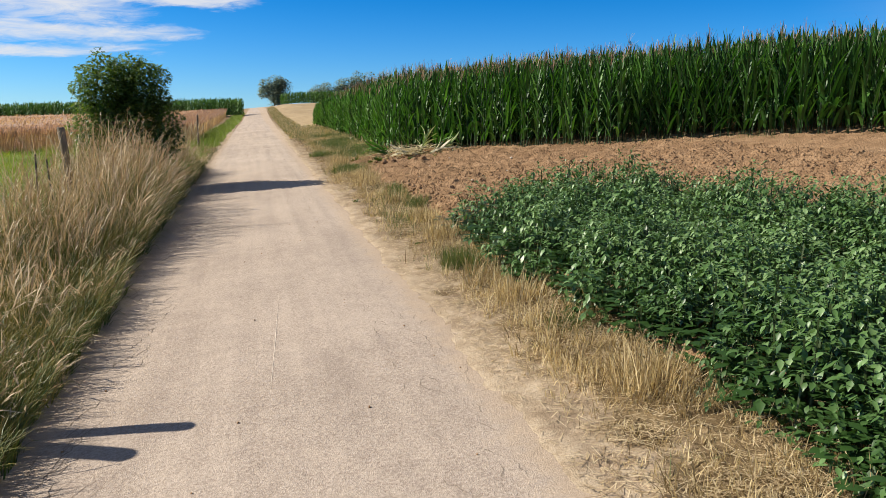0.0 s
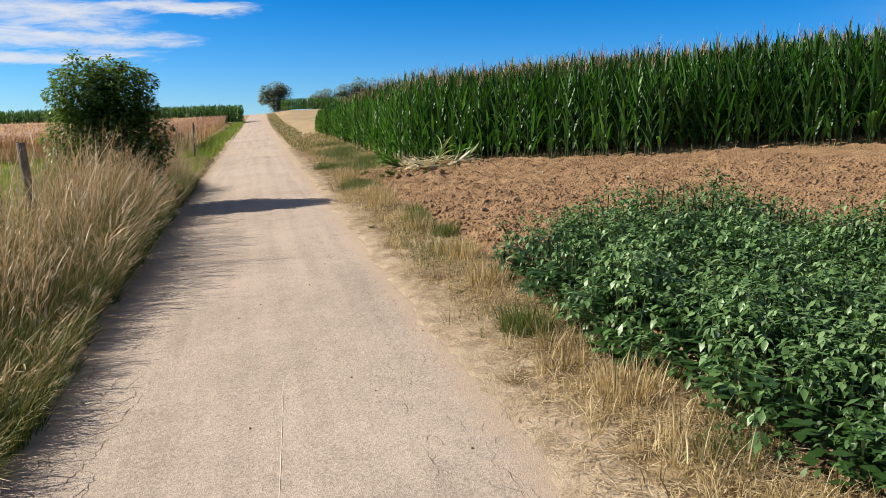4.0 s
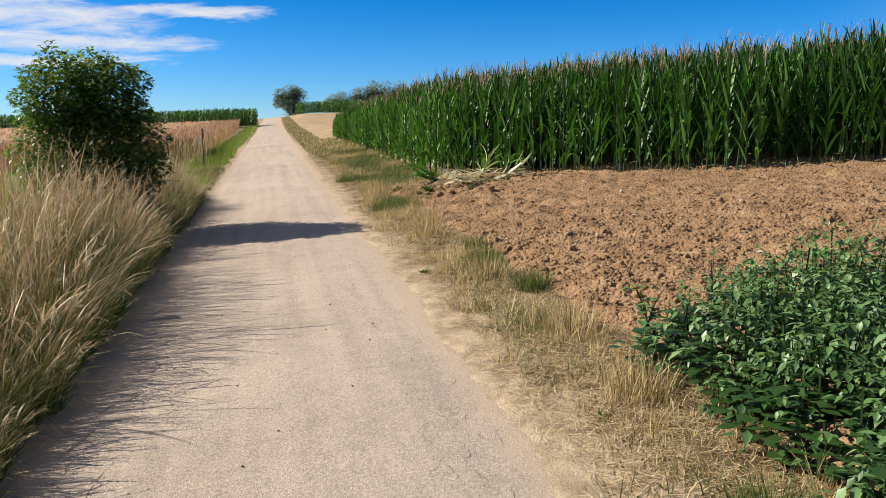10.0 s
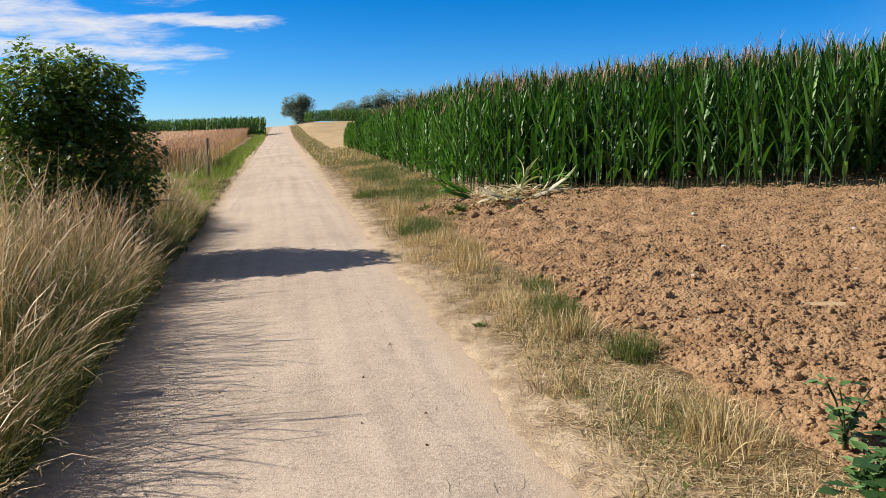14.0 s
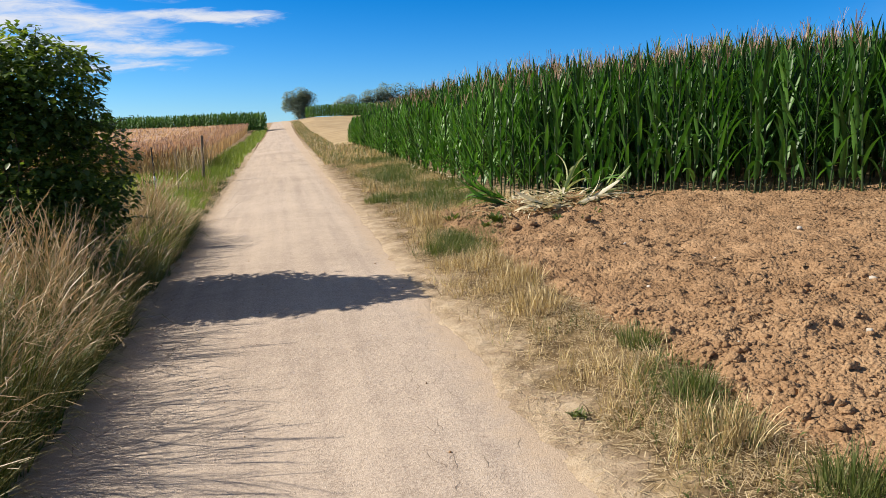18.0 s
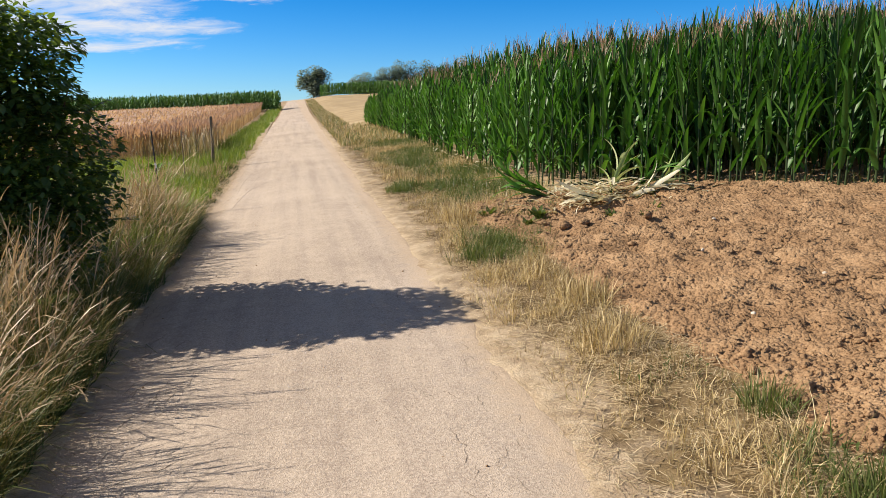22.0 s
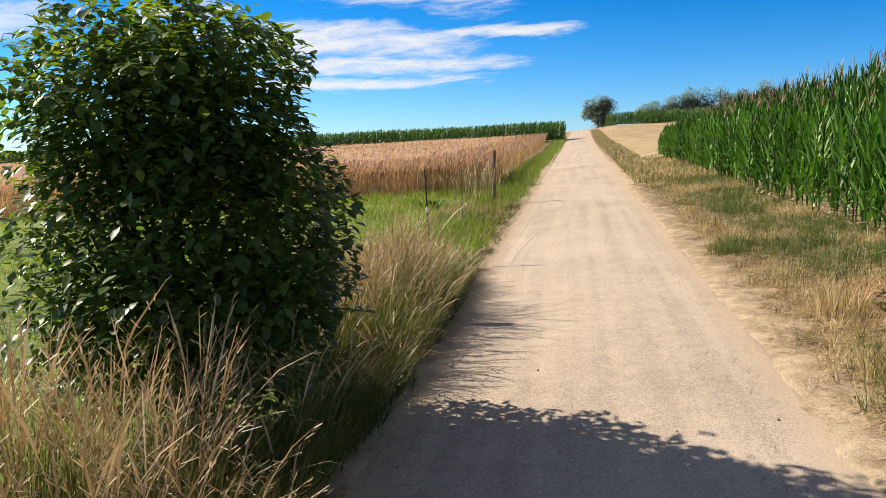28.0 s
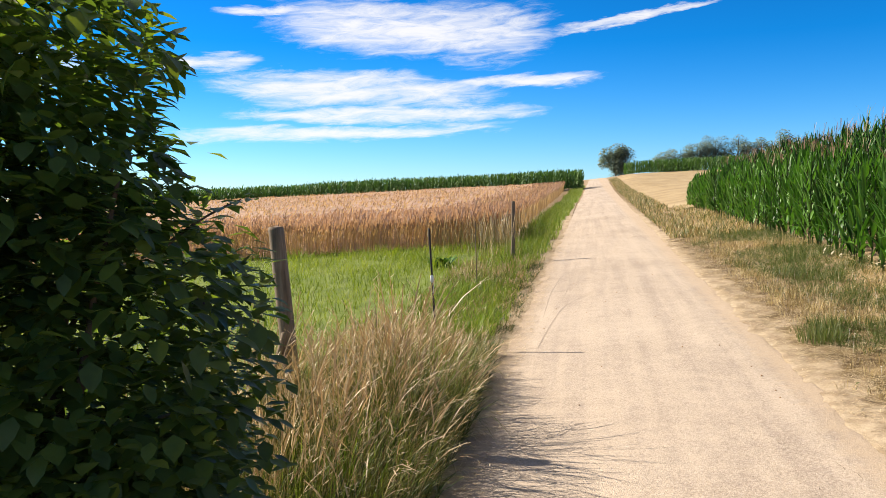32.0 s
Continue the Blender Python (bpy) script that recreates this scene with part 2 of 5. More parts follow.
def road_material():
    m, n = material("worn_track_surface")
    place = n.add("NewGeometry").outputs["Position"]
    xyz = n.add("SeparateXYZ", {0: place}).outputs
    big = n.noise(place, 0.5, 4.0, 0.6)
    mid = n.noise(place, 7.0, 6.0, 0.7)
    grit = n.noise(place, 55.0, 4.0, 0.8)
    fine = n.noise(place, 170.0, 2.0, 0.7)
    long = n.add("CombineXYZ", {0: n.math("MULTIPLY", xyz[0], 3.0), 1: n.math("MULTIPLY", xyz[1], 0.09), 2: 0.0}).outputs[0]
    lanes = n.noise(long, 1.5, 4.0, 0.6)
    v = n.math("ADD", n.math("MULTIPLY", big, 0.20), n.math("ADD", n.math("MULTIPLY", mid, 0.12), n.math("ADD", n.math("MULTIPLY", lanes, 0.14), n.math("MULTIPLY", grit, 0.54))))
    col = n.ramp(n.smooth(v, 0.36, 0.62), [(0.0, (0.285, 0.224, 0.178)), (0.5, (0.430, 0.348, 0.280)), (1.0, (0.585, 0.482, 0.388))])
    # ochre dust, thicker further along the track, in long sweeps and in the middle
    sweep = n.math("ADD", n.math("MULTIPLY", lanes, 0.6), n.math("MULTIPLY", mid, 0.5))
    dust = n.math("MULTIPLY", n.smooth(sweep, 0.44, 0.66), n.math("ADD", 0.25, n.smooth(xyz[1], 6.0, 26.0)))
    col = n.mix(n.math("MULTIPLY", dust, 0.17), col, (0.62, 0.50, 0.365))
    # earth drifted over both edges
    off = n.math("ABSOLUTE", n.math("SUBTRACT", xyz[0], 0.05))
    drift = n.smooth(n.math("ADD", off, n.math("MULTIPLY", n.math("SUBTRACT", mid, 0.5), 0.5)), 1.02, 1.28)
    col = n.mix(n.math("MULTIPLY", drift, 0.75), col, (0.49, 0.372, 0.262))
    col = n.mix(n.math("MULTIPLY", n.smooth(fine, 0.56, 0.70), 0.45), col, (0.70, 0.62, 0.51))
    col = n.mix(n.math("MULTIPLY", n.smooth(fine, 0.44, 0.32), 0.5), col, (0.17, 0.13, 0.10))
    relief = n.math("ADD", n.math("MULTIPLY", grit, 0.8), n.math("MULTIPLY", fine, 0.5))
    finish(n, col, relief, 0.7, 0.012, ins={"Roughness": 0.95, "Specular IOR Level": 0.2})
    return m


def wood_material():
    m, n = material("weathered_wood")
    place = n.add("TexCoord").outputs["Object"]
    xyz = n.add("SeparateXYZ", {0: place}).outputs
    vec = n.add("CombineXYZ", {0: n.math("MULTIPLY", xyz[0], 40.0), 1: n.math("MULTIPLY", xyz[1], 40.0), 2: n.math("MULTIPLY", xyz[2], 2.0)}).outputs[0]
    g = n.noise(vec, 1.0, 5.0, 0.65)
    b = n.noise(place, 5.0, 3.0)
    col = n.ramp(n.math("ADD", n.math("MULTIPLY", g, 0.7), n.math("MULTIPLY", b, 0.3)), [(0.3, (0.070, 0.047, 0.031)), (0.5, (0.185, 0.135, 0.092)), (0.7, (0.29, 0.225, 0.165))])
    finish(n, col, g, 0.6, 0.006, ins={"Roughness": 0.9})
    return m


def plain(name, colour, rough, metal=0.0):
    m, n = material(name)
    place = n.add("TexCoord").outputs["Object"]
    v = n.noise(place, 25.0, 4.0)
    col = n.ramp(v, [(0.3, tuple(0.7 * c for c in colour)), (0.7, tuple(min(1, 1.25 * c) for c in colour))])
    finish(n, col, v, 0.3, 0.004, ins={"Roughness": rough, "Metallic": metal})
    return m


M_ROAD, M_WOOD = road_material(), wood_material()
M_ROD = plain("dark_rod", (0.03, 0.026, 0.024), 0.7)
M_STONE = plain("pale_stone", (0.50, 0.45, 0.38), 0.85)
M_BARK = plain("bark", (0.10, 0.075, 0.055), 0.9)
M_CORN = leaf_material("corn_leaf", [(0.018, 0.058, 0.011), (0.042, 0.120, 0.020), (0.125, 0.270, 0.050)], rough=0.42, through_light=0.30, glow=(0.95, 1.15, 0.35), spec=0.30)
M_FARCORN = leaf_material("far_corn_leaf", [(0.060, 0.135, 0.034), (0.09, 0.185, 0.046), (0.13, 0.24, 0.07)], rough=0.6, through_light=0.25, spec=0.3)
M_STALK = leaf_material("corn_stalk", [(0.024, 0.044, 0.012), (0.046, 0.072, 0.020)], through_light=0.05)
M_TASSEL = leaf_material("corn_tassel", [(0.32, 0.22, 0.12), (0.40, 0.26, 0.17), (0.36, 0.19, 0.14)], through_light=0.2, glow=(1, 0.9, 0.7))
M_HUSK = leaf_material("dry_husk", [(0.52, 0.45, 0.28), (0.66, 0.60, 0.42), (0.74, 0.70, 0.56)], through_light=0.25, glow=(1, 0.95, 0.7))
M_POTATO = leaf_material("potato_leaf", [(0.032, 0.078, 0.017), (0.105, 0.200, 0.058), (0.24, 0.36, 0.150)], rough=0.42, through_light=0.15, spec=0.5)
M_BUSH = leaf_material("bush_leaf", [(0.046, 0.082, 0.032), (0.072, 0.122, 0.040), (0.120, 0.182, 0.048), (0.24, 0.265, 0.058)], rough=0.40, through_light=0.46, glow=(1.7, 1.7, 0.42), spec=0.5)
M_TALL = leaf_material("tall_dry_grass", [(0.042, 0.080, 0.009), (0.088, 0.128, 0.015), (0.20, 0.185, 0.032), (0.37, 0.28, 0.078)], tip=(0.34, 0.27, 0.08), tip_from=0.6, through_light=0.09, glow=(1.1, 1.0, 0.6))
M_STRAW = leaf_material("grass_stem", [(0.075, 0.105, 0.016), (0.20, 0.190, 0.038), (0.44, 0.335, 0.11)], tip=(0.48, 0.365, 0.14), tip_from=0.6, through_light=0.10, glow=(1.1, 1.0, 0.6))
M_PLUME = leaf_material("seed_head", [(0.38, 0.265, 0.145), (0.60, 0.46, 0.28), (0.80, 0.66, 0.46)], through_light=0.2, glow=(1.1, 0.95, 0.7))
M_DRY = leaf_material("short_dry_grass", [(0.17, 0.118, 0.052), (0.40, 0.300, 0.140), (0.58, 0.455, 0.235), (0.78, 0.65, 0.395)], through_light=0.26, glow=(1.1, 1.0, 0.65))
M_LITTER = leaf_material("straw_litter", [(0.25, 0.170, 0.085), (0.54, 0.415, 0.235), (0.76, 0.63, 0.41)], through_light=0.1, glow=(1.0, 0.95, 0.7))
M_GREEN = leaf_material("green_grass", [(0.14, 0.19, 0.024), (0.24, 0.295, 0.042), (0.37, 0.39, 0.09)], through_light=0.4)
M_EDGE = leaf_material("edge_grass", [(0.12, 0.20, 0.025), (0.21, 0.29, 0.04), (0.34, 0.36, 0.10)], through_light=0.35)
M_WEED = leaf_material("verge_weed", [(0.070, 0.105, 0.026), (0.125, 0.160, 0.045), (0.24, 0.24, 0.10)], through_light=0.35)
M_GRAIN = leaf_material("ripe_grain", [(0.40, 0.285, 0.160), (0.47, 0.35, 0.21), (0.55, 0.43, 0.275)], tip=(0.36, 0.235, 0.185), tip_from=0.6, through_light=0.5, glow=(1.1, 0.95, 0.6))
# greyed, lightened leaf colour stands in for the haze of distance
M_HAZY_TREE = leaf_material("hazy_tree_leaf", [(0.19, 0.245, 0.205), (0.26, 0.32, 0.265), (0.34, 0.39, 0.32)], rough=0.7, through_light=0.45, glow=(0.95, 1.0, 0.75))

# ---- the lie of the land ----
def ease(v, lo, hi):
    u = np.clip((v - lo) / (hi - lo), 0, 1)
    return u * u * (3 - 2 * u)


def crest(y):
    """Height along the track: a steady climb, then a rounded crest."""
    y = np.asarray(y, float)
    up = 0.0317 * np.clip(y, -80, 80) + 0.0437 * np.clip(y - 80, 0, 50)
    u = np.clip(y - 130, 0, 60)
    return up + 0.0437 * u - (0.0437 + 0.03) * u * u / 120 - 0.03 * np.clip(y - 190, 0, 300)


def land(x, y):
    """Height of the ground: the track climbs, the fields rise to the right and fall gently to the left."""
    x, y = np.asarray(x, float), np.asarray(y, float)
    cross = 0.0939 * np.clip(x, -1.6, 30) + 0.0439 * np.clip(x + 1.6, -70, 0) + 0.02 * np.clip(x - 2.4, 0, 27.6)
    cross = cross - 0.066 * np.clip(x - 4, 0, 26) * ease(y, 48, 105)
    return crest(y) - 0.0083 + cross + 0.03 * np.clip(x - 30, 0, 60) + 0.35 * ease(y, 95, 130) * ease(x, 3, 7)


def track_mid(y):
    y = np.asarray(y, float)
    return 0.03 + 0.0105 * (0.5 * (y - 24) + 0.5 * np.sqrt((y - 24) ** 2 + 60))


def lump(x, y, cell, seed):
    """Smooth random relief, -1 to 1, with bumps of about one cell."""
    x, y = np.asarray(x, float) / cell, np.asarray(y, float) / cell
    i, j = np.floor(x).astype(int), np.floor(y).astype(int)
    u, v = x - i, y - j
    u, v = u * u * (3 - 2 * u), v * v * (3 - 2 * v)

    def corner(a, b):
        k = (a * 374761393 + b * 668265263 + seed * 974711) & 0x7FFFFFFF
        k = ((k ^ (k >> 13)) * 1274126177) & 0x7FFFFFFF
        return ((k ^ (k >> 16)) & 0xFFFF) / 32767.5 - 1
    return (corner(i, j) * (1 - u) + corner(i + 1, j) * u) * (1 - v) + (corner(i, j + 1) * (1 - u) + corner(i + 1, j + 1) * u) * v


# ---- mesh tools ----
def quad_mesh(name, verts, quads, mat, tone=None, along=None, smooth=True, parent=None):
    me = bpy.data.meshes.new(name)
    verts, quads = np.asarray(verts, np.float32).reshape(-1, 3), np.asarray(quads, np.int32).reshape(-1, 4)
    me.vertices.add(len(verts))
    me.vertices.foreach_set("co", verts.ravel())
    me.loops.add(quads.size)
    me.loops.foreach_set("vertex_index", quads.ravel())
    me.polygons.add(len(quads))
    me.polygons.foreach_set("loop_start", np.arange(len(quads), dtype=np.int32) * 4)
    me.polygons.foreach_set("use_smooth", np.full(len(quads), smooth))
    me.update(calc_edges=True)
    for key, values in (("tone", tone), ("along", along)):
        if values is not None:
            me.attributes.new(key, "FLOAT", "POINT").data.foreach_set("value", np.asarray(values, np.float32).ravel())
    me.materials.append(mat)
    ob = new(name, me)
    if parent:
        ob.parent = parent
    return ob


def grid_sheet(name, xs, ys, height, mat):
    """A sheet over the lines xs and ys; height(x, y) gives z."""
    gx, gy = np.meshgrid(xs, ys)
    v = np.stack([gx, gy, height(gx, gy)], -1).reshape(-1, 3)
    nx, ny = len(xs), len(ys)
    i = (np.arange(ny - 1)[:, None] * nx + np.arange(nx - 1)[None]).ravel()
    return quad_mesh(name, v, np.stack([i, i + 1, i + nx + 1, i + nx], -1), mat)


def profile(kind, t):
    if kind == "blade":
        return np.clip(1.02 - t ** 2.2, 0.06, 1)
    if kind == "leaf":                                  # ovate
        return np.clip(np.sin(np.pi * np.clip(t, 0.0, 1) ** 0.8) ** 0.8, 0.05, 1)
    if kind == "leaflet":                               # broad near the base, pointed
        return np.clip(np.where(t < 0.34, (t / 0.34) ** 0.6, 1 - (np.clip(t - 0.34, 0, 1) / 0.66) ** 1.3), 0.05, 1)
    if kind == "corn":
        return np.clip(np.minimum(0.55 + 2.2 * t, 1.0) * (1.03 - t ** 2.6), 0.04, 1)
    if kind == "grain":                                 # thin stalk with an ear
        return 0.32 + 0.68 * ease(t, 0.70, 0.80)
    if kind == "plume":                                 # bare stem, then a narrow plume
        return 0.16 + 0.84 * ease(t, 0.72, 0.82) * (1 - 0.85 * ease(t, 0.9, 1.0))
    return np.ones_like(t)


class Ribbons:
    """Gathers blades and leaves, each a bent strip, and makes one mesh of them."""

    def __init__(self):
        self.v, self.q, self.t, self.a, self.count = [], [], [], [], 0

    def add(self, root, az, length, width, bend0, bend1, segs=3, power=1.0, kind="blade", fold=0.0, twist=None, tone=None):
        root = np.asarray(root, float).reshape(-1, 3)
        k = len(root)
        if not k:
            return self
        wide = lambda a: np.broadcast_to(np.asarray(a, float), (k,))
        az, length, width, bend0, bend1 = map(wide, (az, length, width, bend0, bend1))
        tone = rng.random(k) if tone is None else wide(tone)
        tm = ((np.arange(segs) + 0.5) / segs)[None]
        th = bend0[:, None] + (bend1 - bend0)[:, None] * tm ** power
        step = (length / segs)[:, None]
        zero = np.zeros((k, 1))
        out = np.concatenate([zero, np.cumsum(np.sin(th) * step, 1)], 1)
        up = np.concatenate([zero, np.cumsum(np.cos(th) * step, 1)], 1)
        c = root[:, None, :] + np.stack([out * np.cos(az)[:, None], out * np.sin(az)[:, None], up], -1)
        self.mid = c
        sa = az + np.pi / 2 + (0 if twist is None else wide(twist))
        side = np.stack([np.cos(sa), np.sin(sa), np.zeros(k)], -1)[:, None, :]
        t = np.linspace(0, 1, segs + 1)
        half = (width[:, None] * profile(kind, t)[None] / 2)[..., None]
        cols = [c - side * half, c + side * half]
        if fold:
            the = np.concatenate([th[:, :1], th], 1)
            nrm = np.stack([-np.cos(the) * np.cos(az)[:, None], -np.cos(the) * np.sin(az)[:, None], np.sin(the)], -1)
            cols.insert(1, c - nrm * half * fold)
        m = len(cols)
        v = np.stack(cols, 2)                           # k, segs + 1, m, 3
        base = self.count + np.arange(k)[:, None, None] * ((segs + 1) * m) + np.arange(segs)[None, :, None] * m + np.arange(m - 1)[None, None]
        self.q.append(np.stack([base, base + 1, base + m + 1, base + m], -1).reshape(-1, 4))
        self.v.append(v.reshape(-1, 3))
        self.t.append(np.repeat(tone, (segs + 1) * m))
        self.a.append(np.tile(np.repeat(t, m), k))
        self.count += k * (segs + 1) * m
        return self

    def make(self, name, mat, parent=None):
        return quad_mesh(name, np.concatenate(self.v), np.concatenate(self.q), mat, np.concatenate(self.t), np.concatenate(self.a), parent=parent)


def tube(points, radii, sides=7):
    """Vertices and faces of a round stem along the points, its end closed to a tip."""
    pts, vs, qs = [Vector(p) for p in points], [], []
    for i, p in enumerate(pts):
        d = (pts[min(i + 1, len(pts) - 1)] - pts[max(i - 1, 0)]).normalized()
        a = d.orthogonal().normalized()
        b = d.cross(a)
        for s in range(sides):
            w = 2 * math.pi * s / sides
            vs.append(p + (a * math.cos(w) + b * math.sin(w)) * radii[i])
    for i in range(len(pts) - 1):
        for s in range(sides):
            r = (s + 1) % sides
            qs.append((i * sides + s, i * sides + r, (i + 1) * sides + r, (i + 1) * sides + s))
    return np.array([tuple(v) for v in vs]), np.array(qs)


def join(parts):
    v, q, n = [], [], 0
    for a, b in parts:
        v.append(a), q.append(b + n)
        n += len(a)
    return np.concatenate(v), np.concatenate(q)


def part(name, bm, mat, parent, label=""):
    me = bpy.data.meshes.new(name)
    bm.to_mesh(me)
    bm.free()
    me.materials.append(mat)
    ob = new(name, me)
    ob.parent = parent
    return tagged(ob, label)


def scatter(n, x0, x1, y0, y1):
    x, y = rng.uniform(x0, x1, n), rng.uniform(y0, y1, n)
    return x, y


def rooted(x, y, sink=0.01):
    return np.stack([x, y, land(x, y) - sink], -1)


# ---- the ground ----
def lines(*spans):
    out = []
    for a, b, n in spans:
        out += list(np.linspace(a, b, n, endpoint=False))
    return np.array(out + [spans[-1][1]])


GX = lines((-3000, -400, 8), (-400, -60, 14), (-60, -12, 24), (-12, -3.4, 24), (-3.4, 4.2, 50), (4.2, 30, 30), (30, 90, 16), (90, 500, 10), (500, 3000, 8))
GY = lines((-3000, -100, 10), (-100, -4, 20), (-4, 36, 110), (36, 120, 60), (120, 260, 50), (260, 600, 12), (600, 3000, 8))


def ground_height(x, y):
    near = ease(-np.abs(x), -60, -20)
    rough_ = 0.022 * lump(x, y, 0.35, 3) + 0.03 * lump(x, y, 1.4, 4)
    keep = ease(np.abs(x - track_mid(y)), 1.25, 2.0)
    return land(x, y) - 0.022 + rough_ * keep * near


ground = tagged(grid_sheet("ground", GX, GY, ground_height, M_GROUND), "dry brown earth and straw of the fields", "ground", kind="structure")


def road_strip():
    ys = lines((-12, 36, 520), (36, 120, 200), (120, 215, 60))
    us = np.concatenate([[-1.0, -0.985, -0.96], np.linspace(-0.93, 0.93, 30), [0.96, 0.985, 1.0]])
    gu, gy = np.meshgrid(us, ys)
    ragged = 1 + 0.035 * lump(gu * 0 + np.sign(gu) * 9, gy, 0.55, 21) + 0.02 * lump(gu * 0 + np.sign(gu) * 9, gy, 0.17, 22)
    gx = track_mid(gy) + gu * 1.36 * np.where(np.abs(gu) > 0.5, ragged, 1)
    z = land(gx, gy) + 0.016 - 0.020 * gu ** 2 - 0.012 * ease(np.abs(gu), 0.97, 1.0) + 0.006 * lump(gx, gy, 0.8, 11) + 0.003 * lump(gx, gy, 0.2, 12)
    v = np.stack([gx, gy, z], -1).reshape(-1, 3)
    nx, ny = len(us), len(ys)
    i = (np.arange(ny - 1)[:, None] * nx + np.arange(nx - 1)[None]).ravel()
    return quad_mesh("road", v, np.stack([i, i + 1, i + nx + 1, i + nx], -1), M_ROAD)


road = tagged(road_strip(), "pale dusty farm track with cracked worn surface", "road", kind="structure")


# ---- ploughed earth beside the track ----
def front_y(x):
    """The slanting front edge of the tall corn."""
    return 20.7 - 1.22 * (np.asarray(x, float) - 4.3)


def soil_left(y):
    return 2.42 - 0.12 * ease(y, 15.5, 18.5) + 0.10 * lump(y, y * 0, 0.9, 31)


def soil_height(x, y):
    inside = ease(x - soil_left(y), -0.12, 0.25) * ease(y, 3.0, 4.0) * ease(-y, -20.9, -19.9)
    ridge = 0.022 * np.sin(2 * np.pi * (0.77 * x + 0.64 * y) / 0.62 + 1.5 * lump(x, y, 1.6, 35))
    a = lump(x, y, 0.42, 32)
    b = lump(x, y, 0.15, 33)
    c = lump(x, y, 0.075, 34) + 0.5 * lump(x, y, 0.05, 36)
    rut = np.exp(-((x - 4.05 + 0.02 * (y - 12)) / 0.17) ** 2) * (0.03 + 0.025 * np.sin(2 * np.pi * y / 0.23))
    return land(x, y) - 0.07 + inside * (0.125 + ridge + 0.024 * a + 0.027 * b + 0.022 * c - rut)


soil = tagged(grid_sheet("ploughed_soil", lines((1.7, 6.0, 130), (6.0, 9.0, 50), (9.0, 14, 30)), lines((3, 8, 40), (8, 21, 270)), soil_height, M_SOIL), "crumbly reddish brown ploughed earth", "soil", kind="structure")


def icosphere(level=1):
    bm = bmesh.new()
    bmesh.ops.create_icosphere(bm, subdivisions=level, radius=1)
    v = np.array([tuple(p.co) for p in bm.verts])
    f = np.array([[p.index for p in q.verts] for q in bm.faces])
    bm.free()
    return v, f


def tri_mesh(name, verts, tris, mat, smooth=False):
    me = bpy.data.meshes.new(name)
    me.vertices.add(len(verts))
    me.vertices.foreach_set("co", np.asarray(verts, np.float32).ravel())
    me.loops.add(tris.size)
    me.loops.foreach_set("vertex_index", np.asarray(tris, np.int32).ravel())
    me.polygons.add(len(tris))
    me.polygons.foreach_set("loop_start", np.arange(len(tris), dtype=np.int32) * 3)
    me.polygons.foreach_set("use_smooth", np.full(len(tris), smooth))
    me.update(calc_edges=True)
    me.materials.append(mat)
    return new(name, me)


def dome(sides, rings, tip=0.82):
    """A lump without an underside: rings of (radius, height) closed by a tip."""
    v = [(r * math.cos(6.2832 * (s + 0.5 * k) / sides), r * math.sin(6.2832 * (s + 0.5 * k) / sides), z) for k, (r, z) in enumerate(rings) for s in range(sides)] + [(0, 0, tip)]
    f = []
    for k in range(len(rings) - 1):
        for s in range(sides):
            a, b = k * sides + s, k * sides + (s + 1) % sides
            f += [(a, b, a + sides), (b, b + sides, a + sides)]
    last = (len(rings) - 1) * sides
    f += [(last + s, last + (s + 1) % sides, len(v) - 1) for s in range(sides)]
    return np.array(v, float), np.array(f)


def clods(v0, f0, n, y0, y1, grow):
    x, y = 1.95 + 7.4 * rng.random(n) ** 1.35, rng.uniform(y0, y1, n)
    ok = (x > soil_left(y) - 0.05) & (y < front_y(x) + 0.3)
    x, y = x[ok], y[ok]
    n = len(x)
    size = grow * (0.009 + 0.024 * rng.random(n) ** 2.2) * (1 + 0.3 * lump(x, y, 0.5, 37))
    big = rng.random(n) < 0.02
    size[big] *= 1.6
    shape = 1 + rng.uniform(-0.34, 0.34, (n, len(v0), 1))
    flat = np.stack([np.ones(n), rng.uniform(0.6, 1.0, n), rng.uniform(0.5, 0.95, n)], -1)
    a = rng.uniform(0, 2 * np.pi, n)
    p = v0[None] * shape * flat[:, None] * size[:, None, None]
    px = p[..., 0] * np.cos(a)[:, None] - p[..., 1] * np.sin(a)[:, None]
    py = p[..., 0] * np.sin(a)[:, None] + p[..., 1] * np.cos(a)[:, None]
    z = soil_height(x, y) + size * rng.uniform(-0.30, 0.34, n)
    verts = np.stack([px + x[:, None], py + y[:, None], p[..., 2] + z[:, None]], -1).reshape(-1, 3)
    tris = (f0[None] + (np.arange(n) * len(v0))[:, None, None]).reshape(-1, 3)
    return tri_mesh("soil_clods", verts, tris, M_SOIL, True)


tagged(clods(*dome(5, ((0.85, -0.45), (0.92, 0.32))), 12000, 8.0, 13.6, 1.2), "loose rounded clods of dry reddish earth", "soil", kind="stuff")
tagged(clods(*dome(5, ((1.0, -0.3),), 0.62), 42000, 8.0, 13.6, 0.66), "small loose crumbs of dry reddish earth", "soil", kind="stuff")
tagged(clods(*dome(5, ((1.0, -0.3),), 0.6), 34000, 13.6, 20.6, 1.1), "loose crumbs and clods of dry reddish earth", "soil", kind="stuff")

# ---- the tall corn ----
CORN_H = 2.16


def corn_inside(x, y):
    left = 3.75 + 0.12 * lump(y, y * 0, 1.1, 41)
    return (x > left) & (y > front_y(x) + 0.12 * lump(x, y * 0, 0.8, 42)) & (y < 48.5) & (y > 6)


